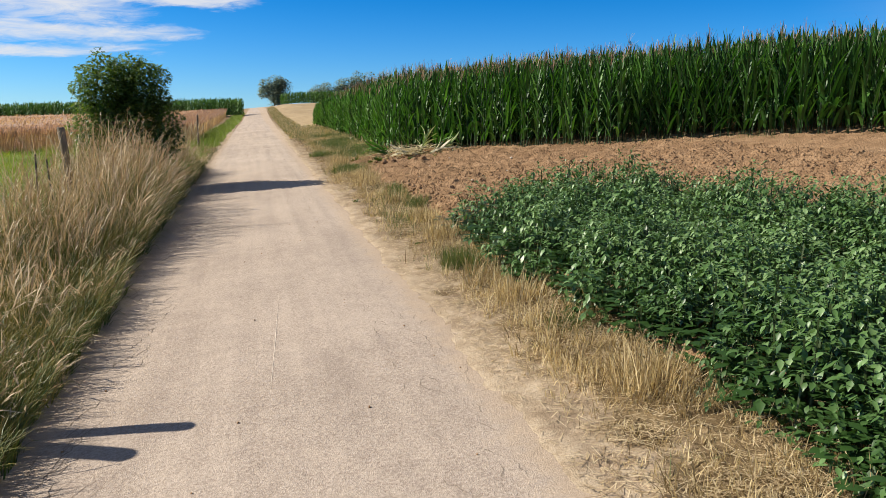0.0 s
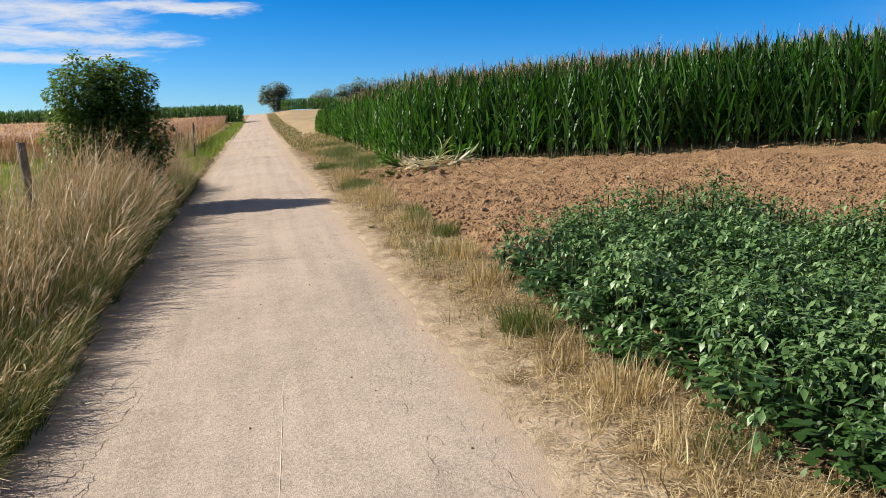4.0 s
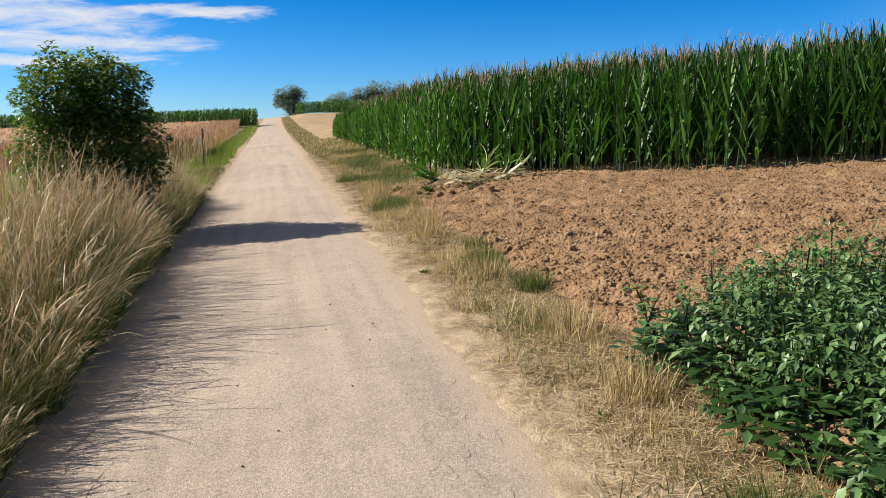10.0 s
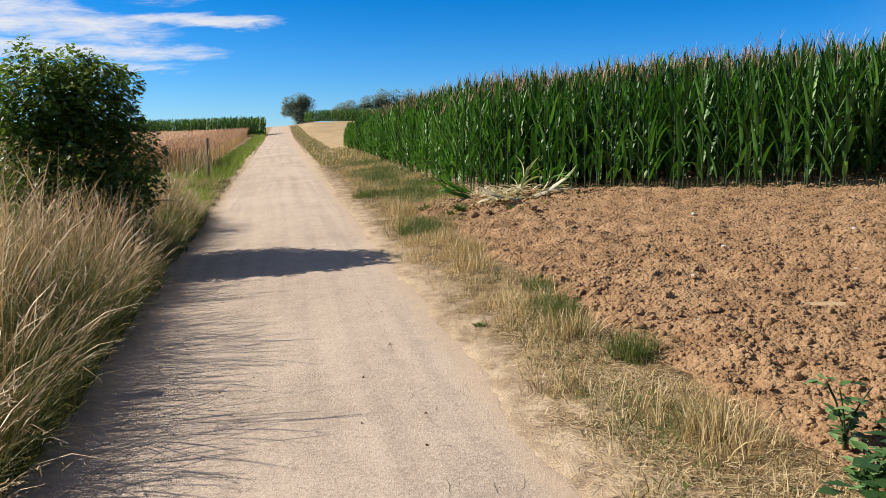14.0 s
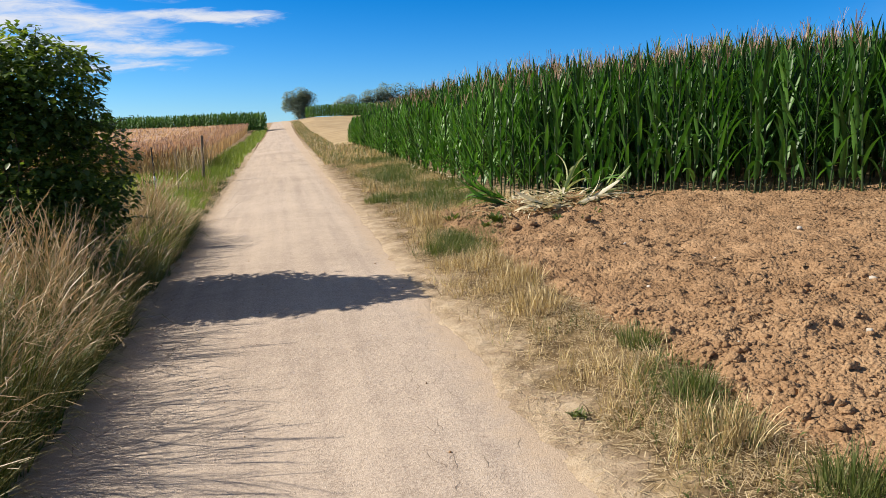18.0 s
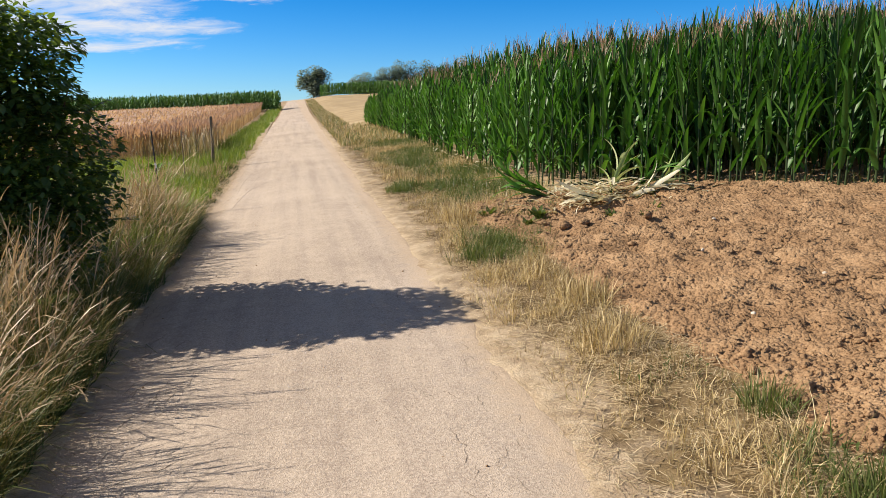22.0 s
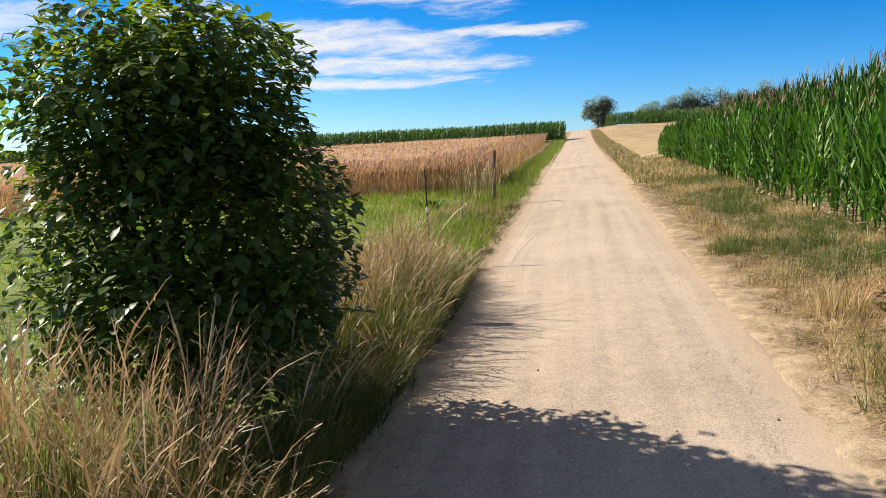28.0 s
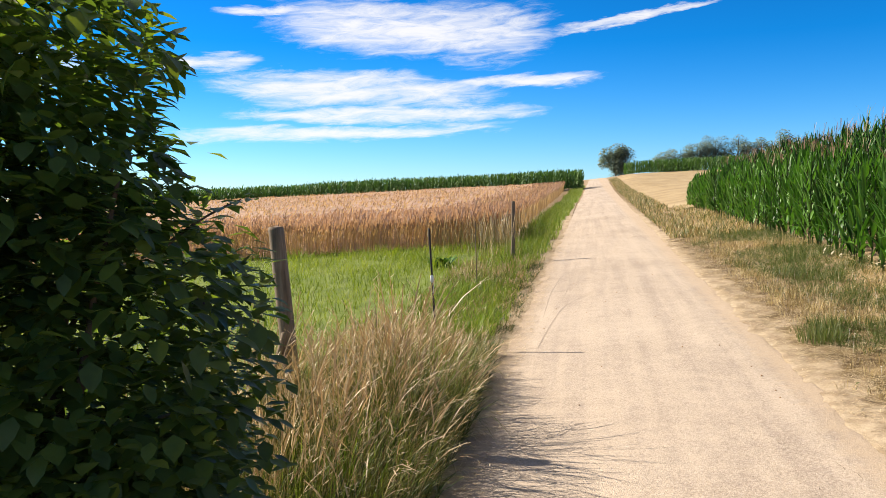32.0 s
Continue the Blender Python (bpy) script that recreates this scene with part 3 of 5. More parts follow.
def corn_leaves(rib, root, h, az0, leaves, segs, tone, wide=0.082, droop=1.0):
    """The leaves of many plants: two ranks up each stalk, arching over."""
    k = len(root)
    for i in range(leaves):
        u = (i + 0.6) / leaves
        foot = np.where((root[:, 0] < 5.0) & (root[:, 1] > 20.0), 0.03, 0.06)
        z = h * (foot + (0.86 - foot) * u) * rng.uniform(0.94, 1.06, k)
        p = root + np.stack([np.zeros(k), np.zeros(k), z], -1)
        az = az0 + np.pi * i + rng.normal(0, 0.45, k)
        long = h * (0.34 - 0.13 * abs(u - 0.45)) * (1 - 0.42 * float(ease(u, 0.6, 1.0))) * rng.uniform(0.8, 1.15, k)
        b0 = (0.40 - 0.22 * u) * rng.uniform(0.5, 1.5, k)
        b1 = np.where(rng.random(k) < 0.45 - 0.38 * u, 2.5, 0.6 + 1.0 * rng.random(k)) * droop * (1 - 0.58 * u)
        rib.add(p, az, long, wide * rng.uniform(0.75, 1.15, k) * (1 - 0.40 * u), b0, b1, segs, 1.6, "corn", fold=0.35 if segs > 3 else 0.0, tone=np.clip(tone + rng.normal(0, 0.27, k), 0, 1))


def corn_stems(rib, root, h, tone):
    k = len(root)
    for tw in (0.0, np.pi / 2):
        rib.add(root, 0.0, h * 0.93, 0.024, 0.0, 0.03, 2, 1, "flat", twist=tw + rng.uniform(0, 0.4, k), tone=tone)


def corn_tops(rib, root, h, tone):
    k = len(root)
    top = root + np.stack([np.zeros(k), np.zeros(k), h * 0.90], -1)
    for i in range(4):
        rib.add(top, rng.uniform(0, 6.3, k), h * rng.uniform(0.10, 0.16, k), 0.007, 0.05 + 0.10 * i, 0.2 + 0.22 * i, 2, 1, "flat", tone=tone)


def corn_field():
    edge = []
    for r in range(0, 9):                               # rows along the slanting front and along the track
        s = np.arange(0, 16.5, 0.11 if r < 5 else 0.16)
        x = 4.1 + 0.634 * s + 0.773 * (0.14 + 0.62 * r) - 0.4
        y = front_y(4.1 + 0.634 * s) + 0.634 * (0.14 + 0.62 * r)
        if r == 0:                                      # the first plants stand singly, see below
            x, y = x[62:], y[62:]
        edge.append(np.stack([x, y], -1))
        s = np.arange(20.2, 48.3, 0.16 if r < 4 else 0.3)
        edge.append(np.stack([s * 0 + 3.85 + 0.55 * r, s + 0.05 * r], -1))
    near = np.concatenate(edge)
    near = near + rng.normal(0, 0.045, near.shape)
    near = near[corn_inside(near[:, 0], near[:, 1])]
    fx, fy = scatter(2600, 5, 20, 8, 48)
    ok = corn_inside(fx - 1.2, fy - 1.0)
    far = np.stack([fx[ok], fy[ok]], -1)
    leaf, stem, top = Ribbons(), Ribbons(), Ribbons()
    for pts, n, segs in ((near, 11, 4), (far, 8, 3)):
        k = len(pts)
        root = rooted(pts[:, 0], pts[:, 1], 0.03)
        h = CORN_H * (0.74 + 0.26 * np.maximum(ease(pts[:, 0], 3.6, 5.2), 0.85 * ease(-pts[:, 1], -24, -20.5))) * np.interp(pts[:, 1], [20, 22.5, 30, 40, 46, 48.5], [1, 1.11, 1.08, 1.0, 0.86, 0.5]) * (0.97 + 0.07 * lump(pts[:, 0], pts[:, 1], 1.7, 44) + rng.normal(0, 0.045, k))
        sun_side = ease(-pts[:, 0], -5.4, -4.0) * ease(pts[:, 1], 20.5, 23.5)      # sun on the track side, put into a lighter leaf tone
        tone = np.clip(0.42 + 0.36 * sun_side + 0.25 * lump(pts[:, 0], pts[:, 1], 0.9, 45) + rng.normal(0, 0.15, k), 0, 1)
        corn_leaves(leaf, root, h, rng.uniform(0, 6.3, k), n, segs, tone)
        corn_stems(stem, root, h, tone)
        some = (rng.random(k) < 0.4) & (h > 0.80 * CORN_H)
        corn_tops(top, root[some], h[some], tone[some])
    tagged(leaf.make("corn_foliage", M_CORN), "dense tall green corn leaves of the field", "corn", kind="stuff")
    tagged(stem.make("corn_stalks", M_STALK), "close green stalks of the standing corn", "corn", kind="stuff")
    tagged(top.make("corn_tassels", M_TASSEL), "brownish pink tassels above the corn", "corn", kind="stuff")
    return len(near), len(far)


corn_field()


def corn_plant(seed, height):
    """One plant with its stalk, leaves and tassel."""
    r = np.random.default_rng(seed)
    top = tagged(new("corn_plant"), "tall green corn plant at the edge of the field", "corn plant", "front row of corn")
    tone = 0.3 + 0.4 * r.random()
    quad_mesh("stalk", *tube([(0, 0, -0.03), (0.01, 0, height * 0.5), (0.0, 0.02, height * 0.93)], [0.014, 0.012, 0.005], 7), M_STALK, np.full(21, 0.5), np.full(21, 0.5), parent=top)
    az0 = r.uniform(0, 6.3)
    for i in range(10):
        u = (i + 0.6) / 10
        z = height * (0.06 + 0.80 * u)
        long = height * (0.34 - 0.13 * abs(u - 0.45)) * (1 - 0.42 * float(ease(u, 0.6, 1.0))) * r.uniform(0.85, 1.15)
        b1 = 2.5 if r.random() < 0.45 - 0.38 * u else 0.6 + 1.0 * r.random()
        Ribbons().add([(0, 0, z)], az0 + math.pi * i + r.normal(0, 0.4), long, 0.080 * (1 - 0.40 * u) * r.uniform(0.8, 1.15), (0.40 - 0.22 * u) * r.uniform(0.5, 1.5), b1 * (1 - 0.58 * u), 5, 1.6, "corn", fold=0.35, tone=float(np.clip(tone + r.normal(0, 0.18), 0, 1))).make("leaf", M_CORN, parent=top)
    rib = Ribbons()
    for i in range(5):
        rib.add([(0, 0, height * 0.9)], r.uniform(0, 6.3), height * r.uniform(0.10, 0.16), 0.007, 0.05 + 0.1 * i, 0.2 + 0.2 * i, 3, 1, "flat")
    rib.make("tassel", M_TASSEL, parent=top)
    return top


def front_plants():
    kinds = [corn_plant(50 + i, CORN_H * (0.92 + 0.04 * i)) for i in range(5)]
    for i in range(62):
        s = 0.11 * i
        x, y = 4.1 + 0.634 * s - 0.29 + rng.normal(0, 0.04), float(front_y(4.1 + 0.634 * s)) + 0.09 + rng.normal(0, 0.04)
        m = pose(x, y, float(land(x, y)) - 0.02, rng.normal(0, 2), rng.normal(0, 2), rng.uniform(0, 360))
        if i < 5:
            kinds[i].matrix_basis = m
        else:
            copy_thing(kinds[i % 5], m)


front_plants()


def far_corn(name, label, x0, x1, y_of, rows, step, height):
    leaf = Ribbons()
    for r in range(rows):
        x = np.arange(x0, x1, step) + rng.normal(0, 0.1, len(np.arange(x0, x1, step)))
        y = y_of(x) + 0.75 * r + rng.normal(0, 0.08, len(x))
        root = rooted(x, y, 0.05)
        h = height * (1 + 0.06 * lump(x, y, 3.0, 51) + rng.normal(0, 0.04, len(x)))
        tone = np.clip(0.5 + rng.normal(0, 0.25, len(x)), 0, 1)
        corn_leaves(leaf, root, h, rng.uniform(0, 6.3, len(x)), 8, 2, tone, 0.22, 1.6)
    return tagged(leaf.make(name, M_FARCORN), label, "corn", kind="stuff")


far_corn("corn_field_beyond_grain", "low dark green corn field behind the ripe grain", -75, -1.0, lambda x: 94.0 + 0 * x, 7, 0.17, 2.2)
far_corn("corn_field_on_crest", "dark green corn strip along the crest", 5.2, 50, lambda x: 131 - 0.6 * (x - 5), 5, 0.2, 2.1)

# ---- the potato patch ----
def potato_inside(x, y):
    right = np.interp(y, [-6, 3.0, 5.8, 7.3, 9.2, 9.9], [8.5, 6.9, 5.9, 5.4, 5.3, 4.6])
    far = np.interp(x, [2.0, 2.6, 4.2, 5.5], [8.6, 9.1, 9.75, 9.4])
    left = 2.28 + 0.13 * lump(y, y * 0, 0.55, 61)
    return (x > left) & (x < right) & (y < far + 0.15 * lump(x, x * 0, 0.5, 62))


def potato_top(x, y):
    """Height of the leafy canopy: heaped rows with hollows between."""
    hump = 0.5 + 0.5 * np.cos(2 * np.pi * (0.77 * x + 0.64 * y) / 0.75 + 1.2 * lump(x, y, 1.5, 63))
    return 0.37 + 0.10 * hump + 0.16 * lump(x, y, 0.45, 64) + 0.15 * lump(x, y, 0.21, 65)


def potato_patch():
    """Stems, each with a rosette of compound leaves: a leaflet at the tip and pairs down the midrib."""
    sx, sy = scatter(5400, 2.0, 8.0, 1.0, 10.2)
    ok = potato_inside(sx, sy)
    sx, sy = sx[ok], sy[ok]
    rim = np.ones(len(sx))
    for dx, dy in ((-0.22, 0), (0.0, 0.22), (0.22, 0.1), (-0.1, -0.2), (-0.1, 0.0), (0, 0.1)):
        rim -= 0.13 * ~potato_inside(sx + dx, sy + dy)
    top = potato_top(sx, sy) * np.clip(rim, 0.5, 1) * rng.uniform(0.86, 1.10, len(sx))
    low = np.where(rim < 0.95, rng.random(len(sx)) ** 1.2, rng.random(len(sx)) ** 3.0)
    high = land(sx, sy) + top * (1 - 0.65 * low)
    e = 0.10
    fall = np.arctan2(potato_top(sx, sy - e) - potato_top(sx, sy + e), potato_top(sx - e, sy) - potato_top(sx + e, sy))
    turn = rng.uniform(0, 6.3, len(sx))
    # tone falls with depth and in the hollows, imitating shade inside the canopy
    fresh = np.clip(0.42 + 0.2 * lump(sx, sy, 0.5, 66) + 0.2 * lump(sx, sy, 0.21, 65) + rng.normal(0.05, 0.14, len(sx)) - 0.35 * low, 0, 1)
    rib = Ribbons()
    for i in range(6):                                  # from the young upright leaves to the old spreading ones
        az = turn + 2.4 * i + rng.normal(0, 0.35, len(sx))
        az = az + 0.35 * np.sin(fall - az)
        long = rng.uniform(0.12, 0.19, len(sx)) * (0.55 + 0.09 * i)
        b0 = 0.35 + 0.21 * i + rng.normal(0, 0.16, len(sx))
        b1 = b0 + rng.uniform(0.3, 0.8, len(sx))
        root = np.stack([sx, sy, high - 0.028 * i], -1)
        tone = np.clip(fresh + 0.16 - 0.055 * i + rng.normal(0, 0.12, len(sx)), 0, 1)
        for u, side, share in ((1.0, 0, 0.52), (0.72, 1, 0.46), (0.72, -1, 0.46), (0.42, 1, 0.36), (0.42, -1, 0.36)):
            keep = (rng.random(len(sx)) < 0.95) & ((sy < 7.2) | (np.abs(side) < 1) | (u > 0.5))
            th = b0 + (b1 - b0) * 0.5 * u
            p = root + np.stack([np.sin(th) * np.cos(az), np.sin(th) * np.sin(az), np.cos(th)], -1) * (long * u)[:, None]
            way = az + 1.05 * side + rng.normal(0, 0.22, len(sx))
            size = np.maximum(long, 0.10) * share * rng.uniform(0.8, 1.15, len(sx))
            tilt = (b1 if side == 0 else 0.6 * b1 + 0.80) + rng.normal(0.10, 0.38, len(sx))
            close = (sy < 9.9) & (sx < 5.2) & (i < 5)
            for sel, segs, crease in ((keep & close & (low < 0.4), 4 if i < 3 else 3, 0.30), (keep & close & (low >= 0.4), 2, 0.30), (keep & ~close, 2, 0.0)):
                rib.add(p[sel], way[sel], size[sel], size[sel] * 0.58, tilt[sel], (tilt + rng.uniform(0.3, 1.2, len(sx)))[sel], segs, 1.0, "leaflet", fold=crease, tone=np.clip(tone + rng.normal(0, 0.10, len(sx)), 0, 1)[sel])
    ix, iy = scatter(26000, 2.0, 8.0, 1.0, 10.2)           # broad inner leaves, which hide the earth; darkest tone imitates shade under the canopy
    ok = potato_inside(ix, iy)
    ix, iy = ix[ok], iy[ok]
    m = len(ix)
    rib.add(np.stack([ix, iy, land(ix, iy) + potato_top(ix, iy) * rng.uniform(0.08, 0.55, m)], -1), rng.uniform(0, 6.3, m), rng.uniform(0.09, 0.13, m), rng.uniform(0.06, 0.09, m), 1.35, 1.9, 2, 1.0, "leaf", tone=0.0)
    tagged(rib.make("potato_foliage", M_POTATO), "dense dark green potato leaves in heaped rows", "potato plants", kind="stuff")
    stems = Ribbons()
    s = rng.random(len(sx)) < 0.9
    stems.add(rooted(sx, sy)[s], rng.uniform(0, 6.3, s.sum()), (high - land(sx, sy))[s] * 1.02, 0.010, 0.05, 0.2, 3, 1, "flat")
    tagged(stems.make("potato_stems", M_STALK), "pale green potato stems under the leaves", "potato plants", kind="stuff")


potato_patch()

# ---- verges ----
def tall_left(y):
    """How far the tall grass reaches from the track, and how high it stands, along the left side."""
    return np.interp(y, [-6, 5, 7, 9, 11, 14, 15.5, 17, 18.5, 20.5, 22, 23.5, 60], [0.50, 0.52, 0.68, 0.95, 1.18, 1.10, 0.92, 0.60, 0.78, 0.90, 0.55, 0.28, 0.22])


def tufts(cx, cy, blades, radius):
    """Roots round the tuft centres: place, way outward, distance from the centre (0 to 1), tuft number."""
    k = len(cx)
    who = np.repeat(np.arange(k), blades)
    a, d = rng.uniform(0, 2 * np.pi, len(who)), np.sqrt(rng.random(len(who)))
    r = np.broadcast_to(radius, (k,))[who] * d
    return cx[who] + r * np.cos(a), cy[who] + r * np.sin(a), a, d, who


def left_verge():
    blades, plumes = Ribbons(), Ribbons()
    k = 1400
    cx, cy = -2.95 + 1.65 * rng.random(k), 0.5 + 30.5 * rng.random(k) ** 0.95
    ok = (rng.random(k) < np.where(cy < 22, 1.0, 0.75)) & ~(((cx + 2.4) / 0.9) ** 2 + ((cy - 16.8) / 0.8) ** 2 < 1)
    cx, cy = cx[ok], cy[ok]
    k = len(cx)
    near = ease(cx, -1.75, -1.35)                       # 1 at the edge of the track
    high = tall_left(cy) * (1 + 0.30 * lump(cx, cy, 0.8, 71) + 0.15 * lump(cx, cy, 2.2, 70)) * rng.uniform(0.75, 1.15, k) * (1 - 0.35 * near)
    wet = np.clip(0.5 + 0.35 * ease(cy, 9.5, 12.5) + 0.8 * lump(cx, cy, 1.3, 73) + rng.normal(0, 0.2, k), 0, 1)
    stems = Ribbons()

    def growth(count, spread):
        x, y, out, d, who = tufts(cx, cy, count, spread)
        x = np.minimum(x, -1.30 + 0.07 * ease(-y, -8.5, -6.5) + 0.06 * lump(y, y * 0, 0.4, 74))
        n = len(x)
        wx = 0.30 + 0.9 * d * np.cos(out) + rng.normal(0, 0.62, n)
        wy = -0.12 + 0.9 * d * np.sin(out) + rng.normal(0, 0.62, n)
        return x, y, who, n, np.arctan2(wy, wx), np.hypot(wx, wy)

    # leaves at the foot: olive and green, arching
    x, y, who, n, az, force = growth(28, rng.uniform(0.08, 0.24, k))
    h = high[who] * rng.uniform(0.30, 0.80, n)
    lean = np.clip(0.25 + 0.5 * force * rng.uniform(0.5, 1.4, n) + 0.4 * near[who], 0.05, 1.7)
    tone = np.clip(0.50 + 0.12 * ease(-cy[who], -8, -6) - 0.5 * wet[who] - 0.22 * near[who] - 0.16 * ease(cy[who], 8, 11) - 0.20 * ease(cy[who], 17.5, 18.5) + rng.normal(0, 0.25, n), 0, 1)
    blades.add(rooted(x, y), az, h, rng.uniform(0.005, 0.011, n), 0.3 * lean, lean * 1.7, 3, 1.5, "blade", twist=rng.uniform(-1.5, 1.5, n), tone=tone)
    # straw stems, most with a feathery head
    x, y, who, n, az, force = growth(17, rng.uniform(0.06, 0.18, k))
    h = high[who] * rng.uniform(0.70, 1.15, n)
    lean = np.clip(0.08 + 0.34 * force * rng.uniform(0.4, 1.3, n) + 0.45 * near[who], 0.03, 1.3)
    flop = rng.random(n) < 0.06 + 0.10 * near[who] + 0.22 * ease(-cy[who], -8.0, -5.5)
    lean[flop] = rng.uniform(1.0, 1.6, flop.sum())
    s = rng.random(n) < 0.36
    for rib, sel, kind, wide in ((stems, ~s, "blade", 0.0040), (plumes, s, "plume", 0.0105)):
        m = sel.sum()
        rib.add(rooted(x, y)[sel], az[sel], h[sel], wide * rng.uniform(0.7, 1.3, m), 0.2 * lean[sel], lean[sel] * 1.5, 4 if kind == "blade" else 6, 1.9, kind, twist=rng.uniform(-1.5, 1.5, m), tone=np.clip(rng.random(m) - 0.45 * wet[who][sel], 0, 1))
        if kind == "plume":                             # spikelets that stand off the head
            mid, tint = rib.mid, rng.random(m)
            for j in range(7):
                f = (j + rng.random(m)) / 7
                p = mid[:, 4] + (mid[:, 6] - mid[:, 4]) * f[:, None]
                rib.add(p, az[sel] + rng.normal(0, 1.3, m), h[sel] * rng.uniform(0.04, 0.085, m) * (1.15 - 0.6 * f), rng.uniform(0.003, 0.006, m), 0.25 + lean[sel], 0.7 + lean[sel], 1, 1, "flat", twist=rng.uniform(-1.5, 1.5, m), tone=np.clip(tint + rng.normal(0, 0.15, m), 0, 1))
    # low dense blades that hang over the edge of the track
    n = 36000
    y = 0.6 + 22 * rng.random(n) ** 1.1
    x = -1.34 + 0.08 * ease(-y, -8.5, -6.5) - 0.55 * rng.random(n) + 0.06 * lump(y, y * 0, 0.4, 74)
    blades.add(rooted(x, y), rng.normal(0.0, 0.9, n), rng.uniform(0.12, 0.50, n) * (0.6 + 0.5 * tall_left(y)), rng.uniform(0.004, 0.009, n), 0.15, rng.uniform(0.5, 2.1, n), 3, 1.4, "blade", twist=rng.uniform(-1.5, 1.5, n), tone=np.clip(rng.normal(0.25, 0.28, n), 0, 1))
    tagged(stems.make("grass_stems", M_STRAW), "thin straw-coloured stems in the tall grass", "grass", kind="stuff")
    tagged(blades.make("tall_grass", M_TALL), "tall dry straw-coloured grass along the track", "grass", kind="stuff")
    tagged(plumes.make("grass_seed_heads", M_PLUME), "pale feathery seed heads of the tall grass", "grass", kind="stuff")


left_verge()


def meadow():
    green = Ribbons()
    n = 44000
    y = 36 - 30 * rng.random(n) ** 1.7
    x = -1.62 - 9.4 * rng.random(n) ** 1.2
    ok = (y < 35.5 + 0.25 * (x + 2)) & ~((x > -2.6) & (y < 21.5))
    x, y = x[ok], y[ok]
    k = len(x)
    h = 0.20 * (1 + 0.6 * lump(x, y, 0.5, 75)) * rng.uniform(0.4, 1.6, k)
    green.add(rooted(x, y, 0.03), rng.uniform(0, 6.3, k), h + 0.05, rng.uniform(0.008, 0.018, k), 0.1, rng.uniform(0.5, 1.6, k), 2, 1.3, "blade", twist=rng.uniform(-1.5, 1.5, k), tone=np.clip(0.45 + 0.4 * lump(x, y, 0.9, 79) + rng.normal(0, 0.22, k), 0, 1))
    n = 22000                                           # strip of green along the track up to the crest
    y = 23 + 80 * rng.random(n) ** 1.4
    x = track_mid(y) - 1.55 - 0.14 * lump(y, y * 0, 0.7, 78) - 1.1 * rng.random(n) ** 0.8
    h = 0.27 * rng.uniform(0.4, 1.5, n) * (1 + 0.5 * lump(x, y, 0.8, 76))
    strip = Ribbons()
    strip.add(rooted(x, y, 0.03), rng.uniform(0, 6.3, n), h, 0.010 + 0.0002 * y, 0.1, rng.uniform(0.5, 1.6, n), 2, 1.3, "blade", twist=rng.uniform(-1.5, 1.5, n))
    tagged(strip.make("edge_grass", M_EDGE), "olive green grass strip along the track", "grass", kind="stuff")
    tagged(green.make("meadow_grass", M_GREEN), "fresh green meadow grass behind the fence", "grass", kind="stuff")


tagged(grid_sheet("meadow", lines((-40, -12, 14), (-12, -1.75, 40)), lines((-4, 36, 110)), lambda x, y: land(x, y) + 0.045 + 0.02 * lump(x, y, 0.6, 77) - 0.1 * ease(x, -2.1, -1.75), M_MEADOW), "green meadow behind the tall grass", "meadow", kind="structure")
meadow()


def verge_inner(y):
    return np.interp(y, [0, 18, 22, 34], [1.72, 1.80, 2.0, 2.15]) + 0.14 * lump(y, y * 0, 0.9, 81) + 0.08 * lump(y, y * 0, 0.3, 84)


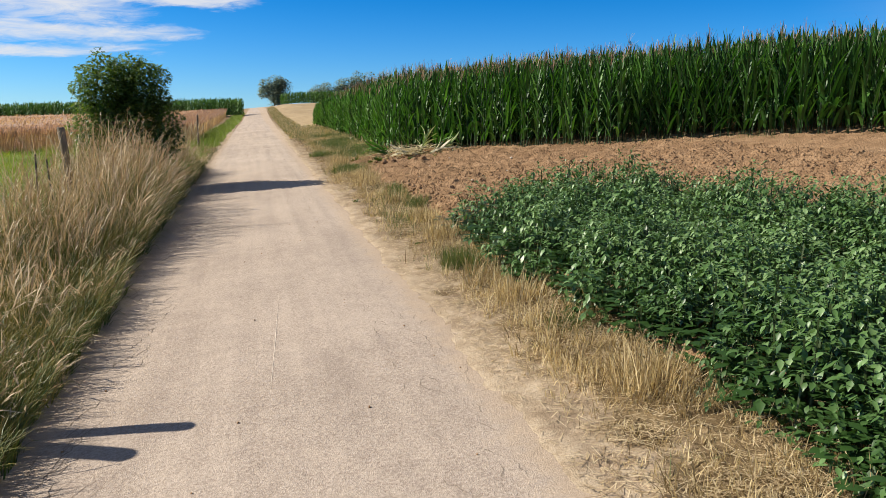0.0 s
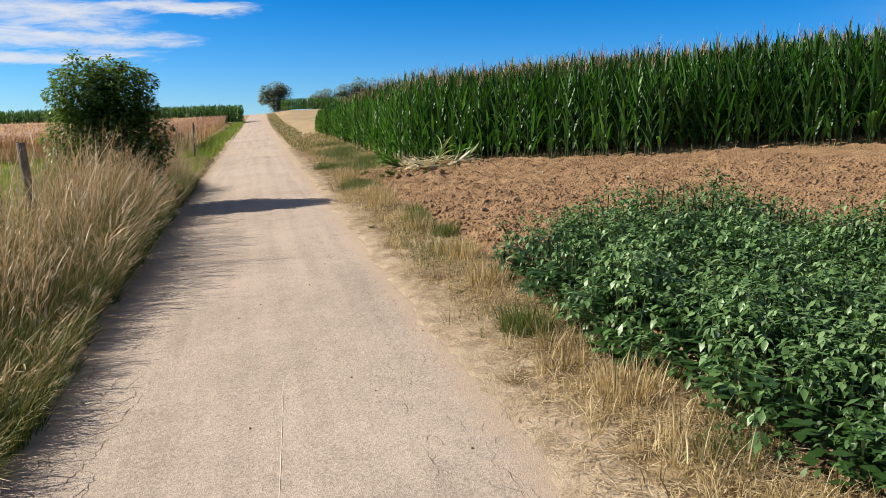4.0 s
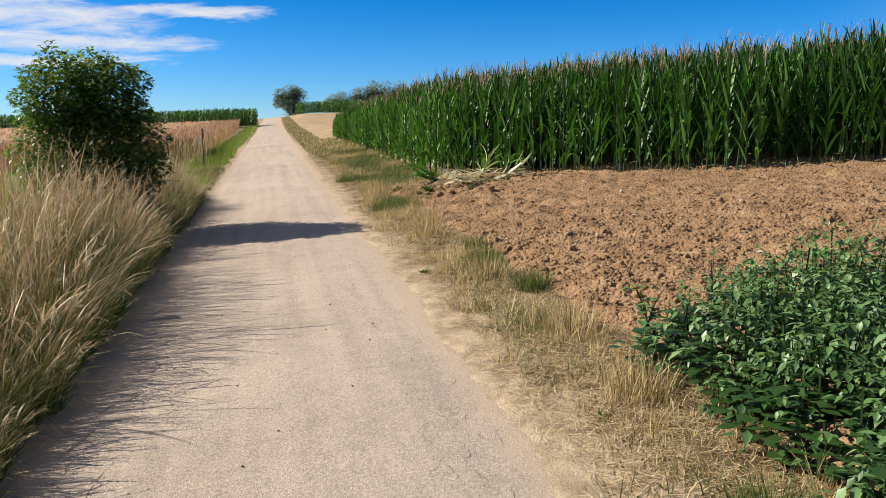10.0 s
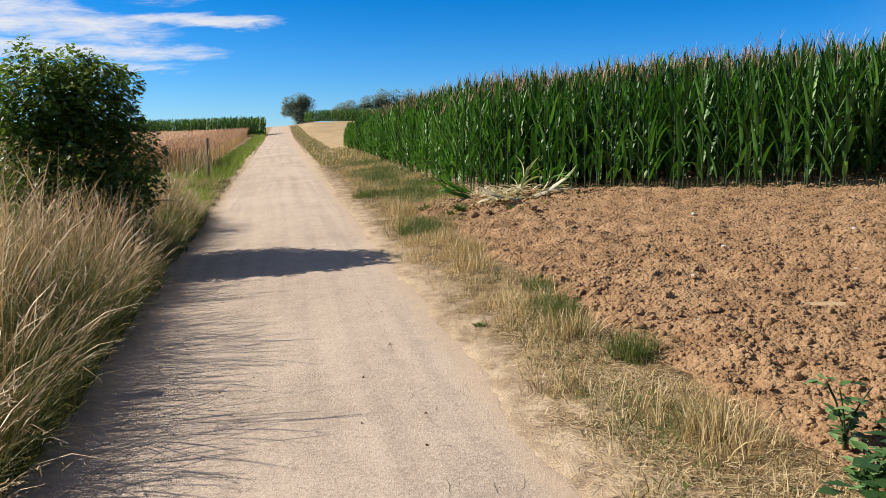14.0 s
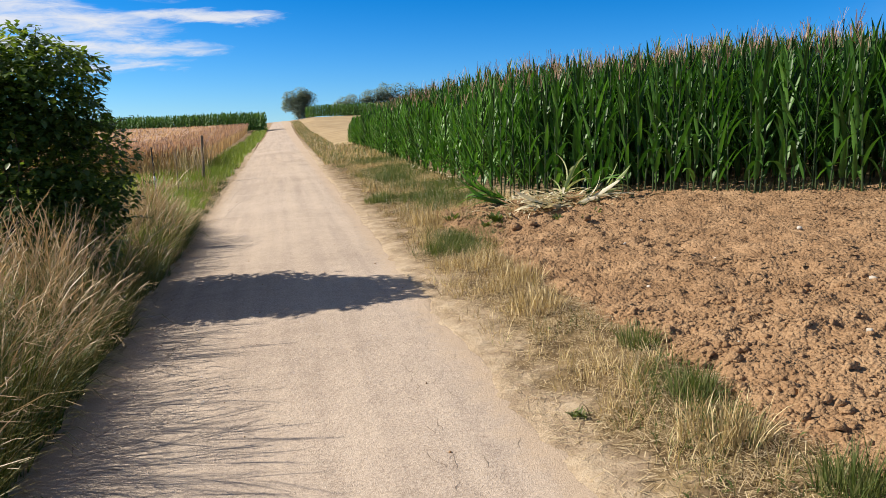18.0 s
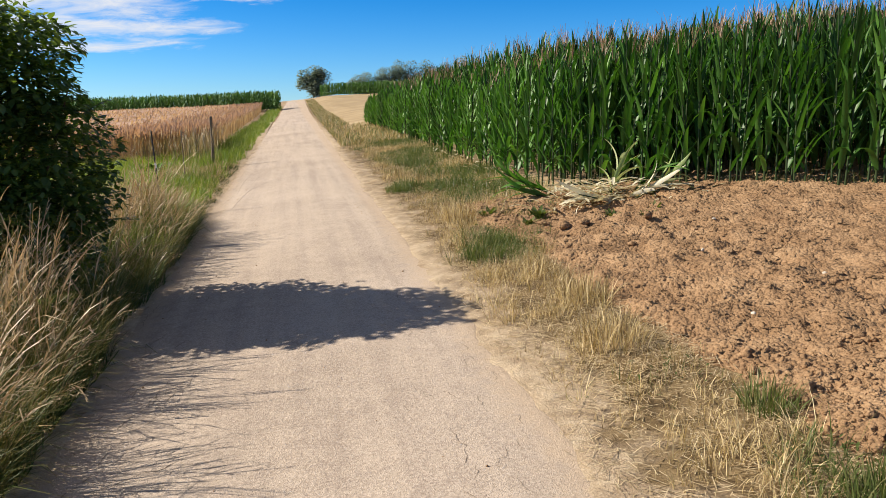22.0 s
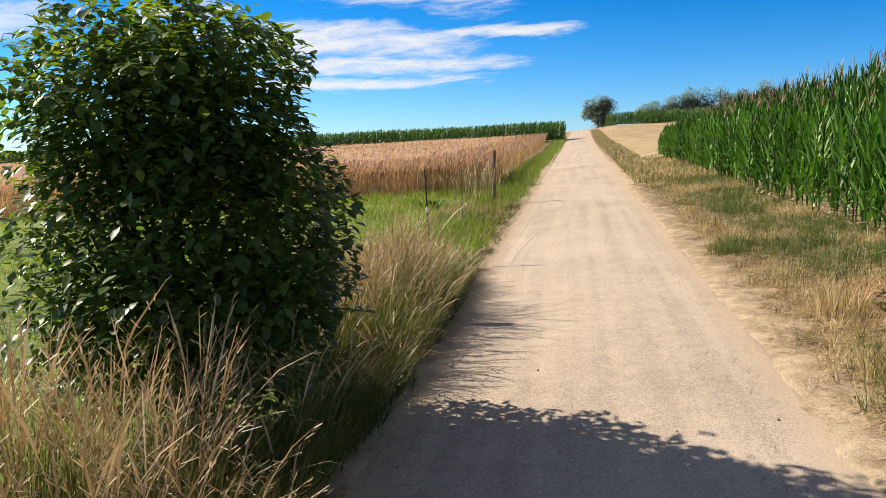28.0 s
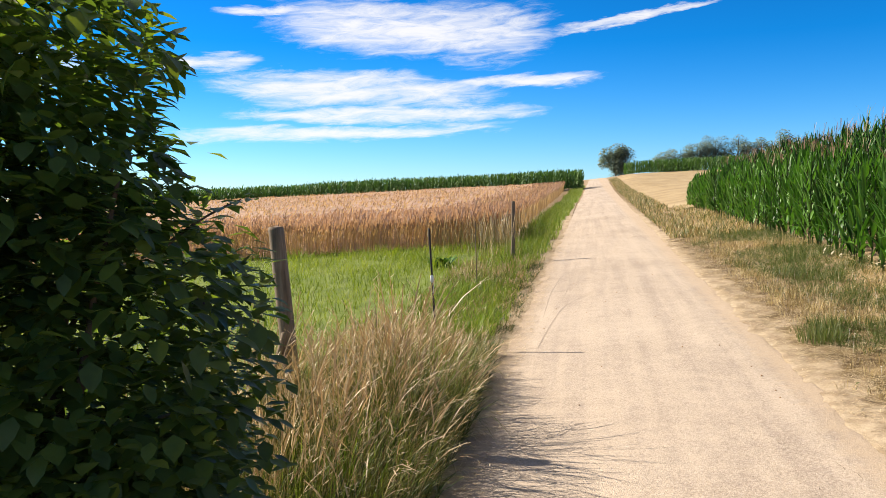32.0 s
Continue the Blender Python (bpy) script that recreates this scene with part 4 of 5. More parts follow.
def right_verge():
    dry, green, litter = Ribbons(), Ribbons(), Ribbons()
    k = 12500
    cx, cy = 1.5 + 2.6 * rng.random(k), 0.6 + 33.4 * rng.random(k) ** 1.15
    outer = np.where(cy < 16.5, soil_left(cy) + 0.04, np.interp(cy, [16.5, 18, 20, 34], [2.5, 2.85, 3.9, 4.0]))
    inner = verge_inner(cy)
    ok = (cx > inner - 0.35 * rng.random(k) ** 3) & (cx < outer)
    cx, cy = cx[ok], cy[ok]
    k = len(cx)
    size = np.clip(0.48 + 0.5 * lump(cx, cy, 0.5, 82) + 0.3 * lump(cx, cy, 0.2, 85) + rng.normal(0, 0.2, k), 0.08, 1.2)
    spots = [(1.95, 6.95, 0.20, 1.6), (2.36, 10.95, 0.16, 1.6), (2.35, 12.3, 0.45, 1.2), (2.0, 16.9, 0.4, 1.0), (2.5, 17.9, 0.6, 1.2), (2.9, 19.2, 0.5, 0.9), (1.85, 22.4, 0.5, 1.4), (2.2, 4.8, 0.25, 0.8)]
    wet = 0.75 * lump(cx, cy, 0.9, 83) + 0.42 * ease(cy, 16, 20) + 0.22 * ease(cy, 20, 22) * ease(cx, 2.3, 2.9) + 0.12 * ease(cx - inner[ok], 0.1, 0.5)
    for sx, sy, sr, sw in spots:
        wet = wet + sw * np.exp(-((cx - sx) ** 2 + (cy - sy) ** 2) / sr ** 2)
    x, y, out, d, who = tufts(cx, cy, 14, 0.03 + 0.09 * rng.random(k))
    n = len(x)
    is_green = wet[who] + rng.normal(0, 0.18, n) > 0.60
    h = (0.05 + 0.18 * size[who] ** 1.2) * rng.uniform(0.35, 1.25, n)
    lean = 0.10 + 0.6 * d * rng.uniform(0.3, 1.5, n) + rng.uniform(0.4, 1.1, n) * (rng.random(n) < 0.4)
    own = rng.normal(0, 0.28, k)
    far = y > 15
    for rib, sel, segs in ((dry, ~is_green & ~far, 3), (green, is_green & ~far, 3), (dry, ~is_green & far, 2), (green, is_green & far, 2)):
        m = sel.sum()
        rib.add(rooted(x, y)[sel], (out + rng.normal(0, 1.0, n))[sel], h[sel], rng.uniform(0.0028, 0.0064, m), lean[sel] * 0.4, lean[sel] * 1.7, segs, 1.3, "blade", twist=rng.uniform(-1.5, 1.5, m), tone=np.clip(0.48 + own[who][sel] + rng.normal(0, 0.2, m), 0, 1))
    # small leaves of low weeds among the green grass
    x, y, out, d, who = tufts(cx, cy, 5, 0.05 + 0.06 * rng.random(k))
    some = wet[who] + rng.normal(0, 0.22, len(x)) > 0.66
    x, y, out = x[some], y[some], out[some]
    n = len(x)
    green.add(np.stack([x, y, land(x, y) + rng.uniform(0.005, 0.07, n)], -1), out + rng.normal(0, 0.9, n), rng.uniform(0.025, 0.060, n), rng.uniform(0.010, 0.022, n), rng.uniform(0.5, 1.3, n), rng.uniform(1.3, 2.0, n), 2, 1, "leaf", fold=0.2, tone=np.clip(rng.normal(0.25, 0.2, n), 0, 1))

    def straw(n, x, y, low):
        litter.add(np.stack([x, y, low], -1), rng.uniform(0, 6.3, n), rng.uniform(0.02, 0.11, n), rng.uniform(0.0022, 0.0050, n), rng.uniform(1.32, 1.60, n), 1.6, 1, 1, "flat")

    n = 125000                                           # flattened straw on the trodden edge
    y = 0.8 + 33 * rng.random(n) ** 1.1
    x = 1.30 + 1.25 * rng.random(n)
    ok = rng.random(n) < ease(x, 1.25, 1.70) * (0.25 + 0.75 * ease(lump(x, y, 0.35, 89), -0.5, 0.5))
    straw(ok.sum(), x[ok], y[ok], land(x, y)[ok] + 0.008 + 0.03 * rng.random(ok.sum()) ** 2)
    n = 9000
    x, y = scatter(n, -1.95, -1.22, 2.5, 34)
    straw(n, x, y, land(x, y) + 0.009)
    n = 6000                                            # straw blown against the edge beside the meadow
    y = 19 + 22 * rng.random(n) ** 1.3
    x = track_mid(y) - 1.50 + 0.42 * rng.random(n) ** 1.6
    straw(n, x, y, land(x, y) + 0.012 + 0.02 * rng.random(n) ** 2)
    n = 18000                                           # rough grass further up the track
    y = 34 + 92 * rng.random(n) ** 1.5
    x = track_mid(y) + 1.5 + rng.random(n) * np.where(y < 48, 2.3, 1.2)
    h = rng.uniform(0.05, 0.22, n) * (1 + 0.5 * lump(x, y, 1.2, 90))
    sel = rng.random(n) < 0.4
    for rib, s in ((dry, ~sel), (green, sel)):
        rib.add(rooted(x, y)[s], rng.uniform(0, 6.3, s.sum()), h[s], 0.010 + 0.0002 * y[s], 0.05, 1.0, 2, 1.3, "blade", twist=rng.uniform(-1.5, 1.5, s.sum()))
    tagged(litter.make("straw_litter", M_LITTER), "bleached flattened straw on the verge", "straw", kind="stuff")
    tagged(dry.make("dry_verge_grass", M_DRY), "short bleached dry grass beside the track", "grass", kind="stuff")
    tagged(green.make("green_verge_grass", M_WEED), "patches of green grass and weeds on the verge", "grass", kind="stuff")


tagged(grid_sheet("verge", np.linspace(1.05, 2.9, 40), lines((-6, 1, 20), (1, 34, 500), (34, 110, 100)), lambda x, y: land(x, y) - 0.03 + (0.006 * lump(x, y, 0.3, 86) + 0.008 * lump(x, y, 0.1, 87) + 0.007 * lump(x, y, 0.05, 88) + 0.034) * ease(x - track_mid(y) - 0.05 * lump(y, y * 0, 0.5, 21), 1.12, 1.36) * ease(-x, -2.85, -2.4), M_VERGE), "trodden dusty verge with straw", "verge", kind="structure")
tagged(grid_sheet("verge", np.linspace(-2.2, -1.05, 36), lines((-6, 1, 20), (1, 34, 500), (34, 110, 160)), lambda x, y: land(x, y) - 0.03 + (0.006 * lump(x, y, 0.3, 96) + 0.009 * lump(x, y, 0.1, 97) + 0.034) * ease(track_mid(y) - x - 0.05 * lump(y, y * 0, 0.5, 23), 1.12, 1.36) * ease(x, -2.2, -1.9), M_VERGE), "dusty straw-strewn edge of the track", "verge", kind="structure")
right_verge()

# ---- ripe grain and the golden field ----
def grain_edge(x):
    return 35.3 + 0.22 * (x + 3)


def grain():
    rib = Ribbons()
    n = 12500
    d = rng.random(n) ** 1.8
    x = -2.7 - 17 * rng.random(n) ** 1.2
    y = grain_edge(x) + 7 * d + 0.25 * lump(x, x * 0, 0.6, 91)
    x2 = -2.75 - 3.0 * rng.random(n // 2) ** 1.5
    y2 = 36 + 58 * rng.random(n // 2) ** 1.6
    x, y = np.concatenate([x, x2]), np.concatenate([y, y2])
    k = len(x)
    h = 1.0 * (1 + 0.06 * lump(x, y, 1.5, 92)) * rng.uniform(0.82, 1.08, k)
    rib.add(rooted(x, y), rng.normal(-0.3, 0.8, k), h, (0.014 + 0.00035 * y) * rng.uniform(0.7, 1.3, k), 0.03, rng.uniform(0.2, 0.9, k), 3, 2.2, "grain", twist=rng.uniform(-1.5, 1.5, k))
    m = 12000
    x, y = -3.3 - 60 * rng.random(m) ** 1.2, 37.5 + 56 * rng.random(m) ** 1.2
    rib.add(np.stack([x, y, land(x, y) + 0.66], -1), rng.normal(-0.3, 0.8, m), rng.uniform(0.24, 0.40, m), (0.016 + 0.0006 * y) * rng.uniform(0.7, 1.3, m), 0.1, rng.uniform(0.5, 1.2, m), 2, 1.5, "flat", twist=rng.uniform(-1.5, 1.5, m), tone=0.5)
    tagged(rib.make("ripe_grain", M_GRAIN), "ripe reddish tan grain standing in a field", "grain", kind="stuff")


M_GRAINTOP = ground_material("grain_tops", [(0.29, 0.180, 0.125), (0.41, 0.27, 0.19), (0.52, 0.36, 0.26)], 0.8, 9.0, 0.9, 0.15)
tagged(grid_sheet("grain_canopy", np.concatenate([lines((-70, -30, 30), (-30, -3.2, 100))]), lines((33.0, 40, 40), (40, 95, 190)), lambda x, y: land(x, y) + 0.80 + 0.06 * lump(x, y, 0.5, 93) + 0.06 * lump(x, y, 2.0, 94) - 0.80 * (1 - np.clip((y - grain_edge(x) - 0.3) / 2.6, 0, 1)) - 0.85 * ease(x, -5.2, -3.2), M_GRAINTOP), "reddish tan tops of the ripe grain field", "grain field", kind="structure")
grain()
tagged(grid_sheet("stubble_field", lines((3.0, 60, 60)), lines((46, 128, 90)), lambda x, y: land(x, y) + 0.12 * ease(x, 3.0 + track_mid(y), 4.2 + track_mid(y)) + 0.03 * lump(x, y, 0.9, 95), M_STUBBLE), "golden ripe field beyond the corn", "field", kind="structure")


# ---- shrub, trees ----
def shrub(base, leaves=25000):
    top = tagged(new("shrub"), "dense dark green shrub with broad leaves beside the track", "shrub")
    top.location = base
    r = np.random.default_rng(3)
    for i in range(16):
        a, reach, up = r.uniform(0, 6.3), r.uniform(0.2, 0.75), r.uniform(1.3, 2.3)
        pts = [(0.12 * math.cos(a) * s + reach * math.cos(a) * s ** 1.5, 0.12 * math.sin(a) * s + reach * math.sin(a) * s ** 1.5, up * s) for s in np.linspace(0, 1, 7)]
        pts = [(p[0] + r.normal(0, 0.03), p[1] + r.normal(0, 0.03), p[2] - 0.05) for p in pts]
        quad_mesh("stem", *tube(pts, np.linspace(0.028, 0.006, 7), 6), M_BARK, parent=top)
    # crown: overlapping heaps of foliage; centre x, y, z and radii
    heaps = [(0.0, 0.0, 1.35, 0.92, 0.95, 1.05), (-0.34, -0.18, 2.12, 0.66, 0.74, 0.66), (0.22, -0.22, 2.14, 0.60, 0.66, 0.60), (0.55, 0.0, 1.35, 0.50, 0.65, 0.65), (-0.55, 0.0, 1.35, 0.58, 0.75, 0.80), (0.0, -0.40, 1.05, 0.74, 0.62, 0.80), (0.0, 0.45, 1.2, 0.80, 0.6, 0.9), (0.38, 0.0, 0.78, 0.48, 0.66, 0.55), (-0.5, -0.1, 0.75, 0.6, 0.7, 0.55)]
    rib, twigs = Ribbons(), Ribbons()
    pts, nrm, shown = [], [], []
    for cx, cy, cz, rx, ry, rz in heaps:
        per = int(leaves / len(heaps) * (1.7 if cz > 2 else 0.95 if cz > 1.1 else 0.60))
        d = rng.normal(0, 1, (per, 3))
        d /= np.linalg.norm(d, axis=1)[:, None]
        bump = 1 + 0.13 * np.sin(5 * d[:, 0] + 2 * cx) * np.sin(4 * d[:, 1] + 3 * cy) + 0.1 * np.sin(9 * d[:, 2] + 5 * d[:, 0])
        rad = (1 - 0.55 * rng.random(per) ** 1.6) * bump
        spray = rng.random(per) < 0.05
        rad[spray] *= rng.uniform(1.0, 1.06, spray.sum())
        pts.append(np.array([cx, cy, cz]) + d * rad[:, None] * np.array([rx, ry, rz]))
        nrm.append(d)
        shown.append(spray)
    pts, nrm, shown = np.concatenate(pts), np.concatenate(nrm), np.concatenate(shown)
    ok = pts[:, 2] > 0.18
    pts, nrm = pts[ok], nrm[ok]
    k = len(pts)
    az = np.arctan2(nrm[:, 1], nrm[:, 0]) + rng.normal(0, 0.8, k)
    size = rng.uniform(0.058, 0.098, k)
    tilt = rng.normal(1.55, 0.4, k)
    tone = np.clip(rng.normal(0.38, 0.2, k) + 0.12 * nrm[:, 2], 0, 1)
    hang = tilt + rng.uniform(0.3, 1.0, k)
    outer = (nrm[:, 0] - nrm[:, 1] > 0.2)
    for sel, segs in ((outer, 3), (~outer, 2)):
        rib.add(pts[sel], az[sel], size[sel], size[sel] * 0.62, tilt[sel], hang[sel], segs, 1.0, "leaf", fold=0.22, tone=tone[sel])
    # shoots that stand out of the outline: base, way, length
    for k_, (sx, sy, sz, ax, ln, b0) in enumerate([(0.78, -0.1, 1.80, 0.1, 0.30, 0.9), (0.1, 0.0, 2.45, 1.0, 0.25, 0.15), (-0.3, 0.1, 2.45, 2.5, 0.25, 0.2), (-0.8, 0.0, 2.2, 3.1, 0.25, 0.6), (0.80, -0.2, 1.3, -0.3, 0.22, 1.2), (0.3, -0.5, 2.5, -1.2, 0.35, 0.7), (0.85, 0.0, 0.9, -0.2, 0.3, 1.4)]):
        s = np.linspace(0, 1, 6)
        pts_ = [(sx + math.cos(ax) * ln * math.sin(b0) * u, sy + math.sin(ax) * ln * math.sin(b0) * u, sz + ln * math.cos(b0) * u - 0.05 * u * u) for u in s]
        shoot = quad_mesh("shoot", *tube(pts_, np.linspace(0.006, 0.002, 6), 5), M_BARK, parent=top)
        for q_ in range(15):
            p = np.array(pts_)[int(rng.integers(1, 6))] + rng.normal(0, 0.015, 3)
            Ribbons().add([p], ax + rng.normal(0, 1.2), rng.uniform(0.065, 0.09), rng.uniform(0.038, 0.055), 1.1, 2.2, 3, 1, "leaf", fold=0.22, tone=rng.uniform(0.3, 1.0)).make("leaf", M_BUSH, parent=shoot)
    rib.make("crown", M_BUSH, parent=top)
    # single leaves on the side towards the track
    kinds = [Ribbons().add([(0, 0, 0)], 0.0, 0.085, 0.052, 1.5, 2.1 + 0.15 * i, 4, 1, "leaf", fold=0.25, tone=0.25 + 0.15 * i).make("leaf", M_BUSH, parent=top) for i in range(5)]
    seen = np.nonzero((nrm[:, 0] - nrm[:, 1] > 0.5) & ~shown[ok])[0]
    for i, j in enumerate(rng.choice(seen, 245, replace=False)):
        ob = kinds[i] if i < 5 else new("leaf", kinds[i % 5].data)
        ob.parent = top
        ob.matrix_basis = Matrix.Translation(pts[j] + nrm[j] * 0.015) @ Euler((rng.normal(0, 0.25), rng.normal(0, 0.25), float(az[j]))).to_matrix().to_4x4()
    # dark fruit in small heads
    v0, f0 = icosphere(1)
    for j in rng.choice(np.nonzero(nrm[:, 2] > 0.1)[0], 26, replace=False):
        c = pts[j] + nrm[j] * 0.03 + rng.normal(0, 0.018, (9, 3)) * np.array([1, 1, 0.4])
        v = (c[:, None] + v0[None] * 0.0045).reshape(-1, 3)
        f = (f0[None] + (np.arange(9) * len(v0))[:, None, None]).reshape(-1, 3)
        tri_mesh("berry_head", v, f, M_BERRY, True).parent = top
    return top


M_BERRY = plain("dark_berry", (0.012, 0.012, 0.02), 0.35)
SHRUB_X, SHRUB_Y = -2.42, 16.8
shrub((SHRUB_X, SHRUB_Y, float(land(SHRUB_X, SHRUB_Y))))


def tree(x, y, height, width, seed, label, thick=290):
    top = tagged(new("tree"), label, "tree")
    top.location = (x, y, float(land(x, y)) - 0.1)
    r = np.random.default_rng(seed)
    trunk = tube([(0, 0, 0), (0.05, 0, height * 0.2), (0.0, 0.1, height * 0.5), (0.1, 0, height * 0.85)], [0.03 * height, 0.024 * height, 0.014 * height, 0.004 * height], 8)
    quad_mesh("trunk", *trunk, M_BARK, parent=top)
    heaps = []
    for i in range(20):
        a, u = r.uniform(0, 6.3), r.uniform(0.05, 0.78)
        end = (width * 0.36 * math.cos(a) * (1.15 - 0.5 * u), width * 0.36 * math.sin(a) * (1.15 - 0.5 * u), height * min(0.88, 0.95 * u + 0.12))
        quad_mesh("limb", *tube([(0, 0, height * u * 0.7), (end[0] * 0.5, end[1] * 0.5, height * (u * 0.85 + 0.06)), end], [0.012 * height, 0.008 * height, 0.003 * height], 6), M_BARK, parent=top)
        heaps.append((*end, width * r.uniform(0.19, 0.29)))
    heaps.append((0, 0, height * 0.55, width * 0.3))
    rib = Ribbons()
    for cx, cy, cz, rr in heaps:
        d = r.normal(0, 1, (thick, 3))
        d /= np.linalg.norm(d, axis=1)[:, None]
        p = np.array([cx, cy, cz]) + d * (rr * (1 - 0.5 * r.random(thick) ** 2))[:, None] * np.array([1, 1, 0.85])
        p = p[p[:, 2] > height * 0.03]
        k = len(p)
        rib.add(p, r.uniform(0, 6.3, k), r.uniform(0.32, 0.62, k), r.uniform(0.28, 0.5, k), r.uniform(0.8, 2.0, k), r.uniform(1.5, 2.5, k), 2, 1, "leaf", tone=np.clip(r.normal(0.5, 0.25, k), 0, 1))
    rib.make("crown", M_HAZY_TREE, parent=top)
    return top


tree(5.3, 176, 6.5, 7.0, 9, "lone broad leafy tree at the top of the track", 380)
for i, (tx, ty, th) in enumerate([(19, 216, 8.5), (23, 219, 10), (27, 217, 10.5), (32, 221, 12.5), (37, 218, 12.5), (43, 220, 12), (50, 222, 13)]):
    tree(tx, ty, th, 7.5, 20 + i, "haze-greyed green tree in a row behind the crest")


# ---- fence ----
def post(name, label, x, y, height, radius, lean_x=0.0, lean_y=0.0, sides=10, mat=None, category="fence post"):
    bm = bmesh.new()
    z0 = float(land(x, y)) - 0.15
    rings = []
    r = random.Random(int(x * 100 + y * 10))
    wob = [r.uniform(0.9, 1.1) for _ in range(sides)]
    levels = (0.0, 0.25, 0.5, 0.75, 0.985, 1.0)
    for u in levels:
        k = 0.86 if u == 1.0 else 1 - 0.08 * u
        rings.append([bm.verts.new((radius * k * wob[s] * math.cos(6.2832 * s / sides) + lean_x * u, radius * k * wob[s] * math.sin(6.2832 * s / sides) + lean_y * u, (height + 0.15) * u + (r.uniform(-0.008, 0.008) if u > 0.9 else 0))) for s in range(sides)])
    for a, b in zip(rings, rings[1:]):
        for s in range(sides):
            bm.faces.new((a[s], a[(s + 1) % sides], b[(s + 1) % sides], b[s]))
    bm.faces.new(rings[-1])
    bm.faces.new(rings[0][::-1])
    me = bpy.data.meshes.new(name)
    bm.to_mesh(me)
    bm.free()
    me.materials.append(mat or M_WOOD)
    for f in me.polygons:
        f.use_smooth = len(f.vertices) == 4
    ob = new(name, me)
    ob.location = (x, y, z0)
    return tagged(ob, label, category, "fence posts along the track")


M_WHITE = plain("white_plastic", (0.75, 0.75, 0.72), 0.5)
post("fence_post", "thick weathered wooden fence post beside the shrub", -2.56, 20.05, 1.62, 0.064, -0.17, 0.0)
post("fence_post", "slim brown wooden fence post in the green verge", -2.02, 31.6, 1.36, 0.045)
post("fence_post", "leaning grey wooden fence post in tall grass", -2.50, 12.1, 1.50, 0.055, -0.18, 0.05)
post("fence_post", "weathered wooden fence post beside the track", -2.15, 4.62, 1.42, 0.060)
post("fence_post", "weathered wooden strut leaning across the fence post", -2.29, 4.92, 1.28, 0.075, 0.0, -0.58)
rod = post("fence_rod", "thin dark metal fence rod with white insulator in the meadow edge", -2.05, 22.95, 1.38, 0.013, -0.09, 0.0, 7, M_ROD)
insulator = quad_mesh("insulator", *tube([(-0.055, 0, 0.92), (-0.056, 0, 0.94), (-0.059, 0, 0.99), (-0.060, 0, 1.01)], [0.012, 0.022, 0.020, 0.010], 8), M_WHITE, parent=rod)
quad_mesh("tie", *tube([(-0.075, 0.0, 0.95), (-0.065, 0.024, 0.965), (-0.04, 0.012, 0.96), (-0.03, -0.02, 0.90), (-0.035, -0.03, 0.80)], [0.004, 0.004, 0.004, 0.003, 0.002], 5), M_WHITE, parent=insulator)
post("fence_rod", "thin pale wooden rod standing in green grass", -2.20, 27.2, 1.20, 0.010, -0.04, 0.0, 7)
post("fence_rail", "broken weathered rail leaning against the thick fence post", -2.88, 19.85, 0.85, 0.032, 0.24, 0.16, 7, None, "fence rail")
post("fence_rod", "thin dark metal fence rod in tall grass", -2.63, 10.5, 1.22, 0.012, 0.0, 0.0, 7, M_ROD)
post("fence_rod", "thin dark metal fence rod leaning in tall grass", -2.50, 10.9, 1.12, 0.012, -0.1, 0.0, 7, M_ROD)


# ---- broken corn, husks, stones and weeds ----
def flat_litter(name, label, x, y, n, spread_x, spread_y, long, wide, mat, high=0.03, category="husks"):
    px, py = x + rng.normal(0, spread_x, n), y + rng.normal(0, spread_y, n)
    rib = Ribbons().add(np.stack([px, py, land(px, py) + high * rng.random(n) + 0.02], -1), rng.uniform(0, 6.3, n), rng.uniform(0.5, 1.2, n) * long, rng.uniform(0.5, 1.2, n) * wide, rng.uniform(0.9, 1.4, n), rng.uniform(1.6, 2.0, n), 4, 1, "corn", fold=0.4)
    return tagged(rib.make(name, mat), label, category, kind="stuff")


flat_litter("dry_husks", "heap of bleached dry corn husks on the earth", 4.0, 19.0, 190, 0.36, 0.24, 0.34, 0.05, M_HUSK, 0.22)
flat_litter("dry_husks", "scattered bleached corn leaves at the field edge", 4.2, 18.75, 40, 0.6, 0.15, 0.30, 0.035, M_HUSK, 0.03)
flat_litter("dry_corn_leaves", "yellowed dry leaves at the foot of the corn", 3.75, 27.0, 60, 0.16, 3.5, 0.22, 0.03, M_HUSK, 0.12)


def corn_foot():
    """Short dry and green grass at the foot of the corn."""
    dry, green = Ribbons(), Ribbons()
    n = 1500
    x = 4.1 + 6.5 * rng.random(n)
    y = front_y(x) - 0.10 + 0.22 * rng.normal(0, 1, n)
    ok = lump(x, x * 0, 0.5, 47) + rng.normal(0, 0.3, n) > 0.05
    x, y = x[ok], y[ok]
    for rib, sel in ((dry, rng.random(len(x)) < 0.15), (green, rng.random(len(x)) < 0.5)):
        m = sel.sum()
        rib.add(rooted(x, y)[sel] + np.array([0, 0, 0.04]), rng.uniform(0, 6.3, m), rng.uniform(0.08, 0.26, m), rng.uniform(0.004, 0.009, m), 0.1, rng.uniform(0.3, 1.3, m), 3, 1.4, "blade", twist=rng.uniform(-1.5, 1.5, m))
    tagged(dry.make("dry_grass_fringe", M_DRY), "pale dry grass at the foot of the corn", "grass", kind="stuff")
    tagged(green.make("green_grass_fringe", M_WEED), "green grass at the foot of the corn", "grass", kind="stuff")


corn_foot()


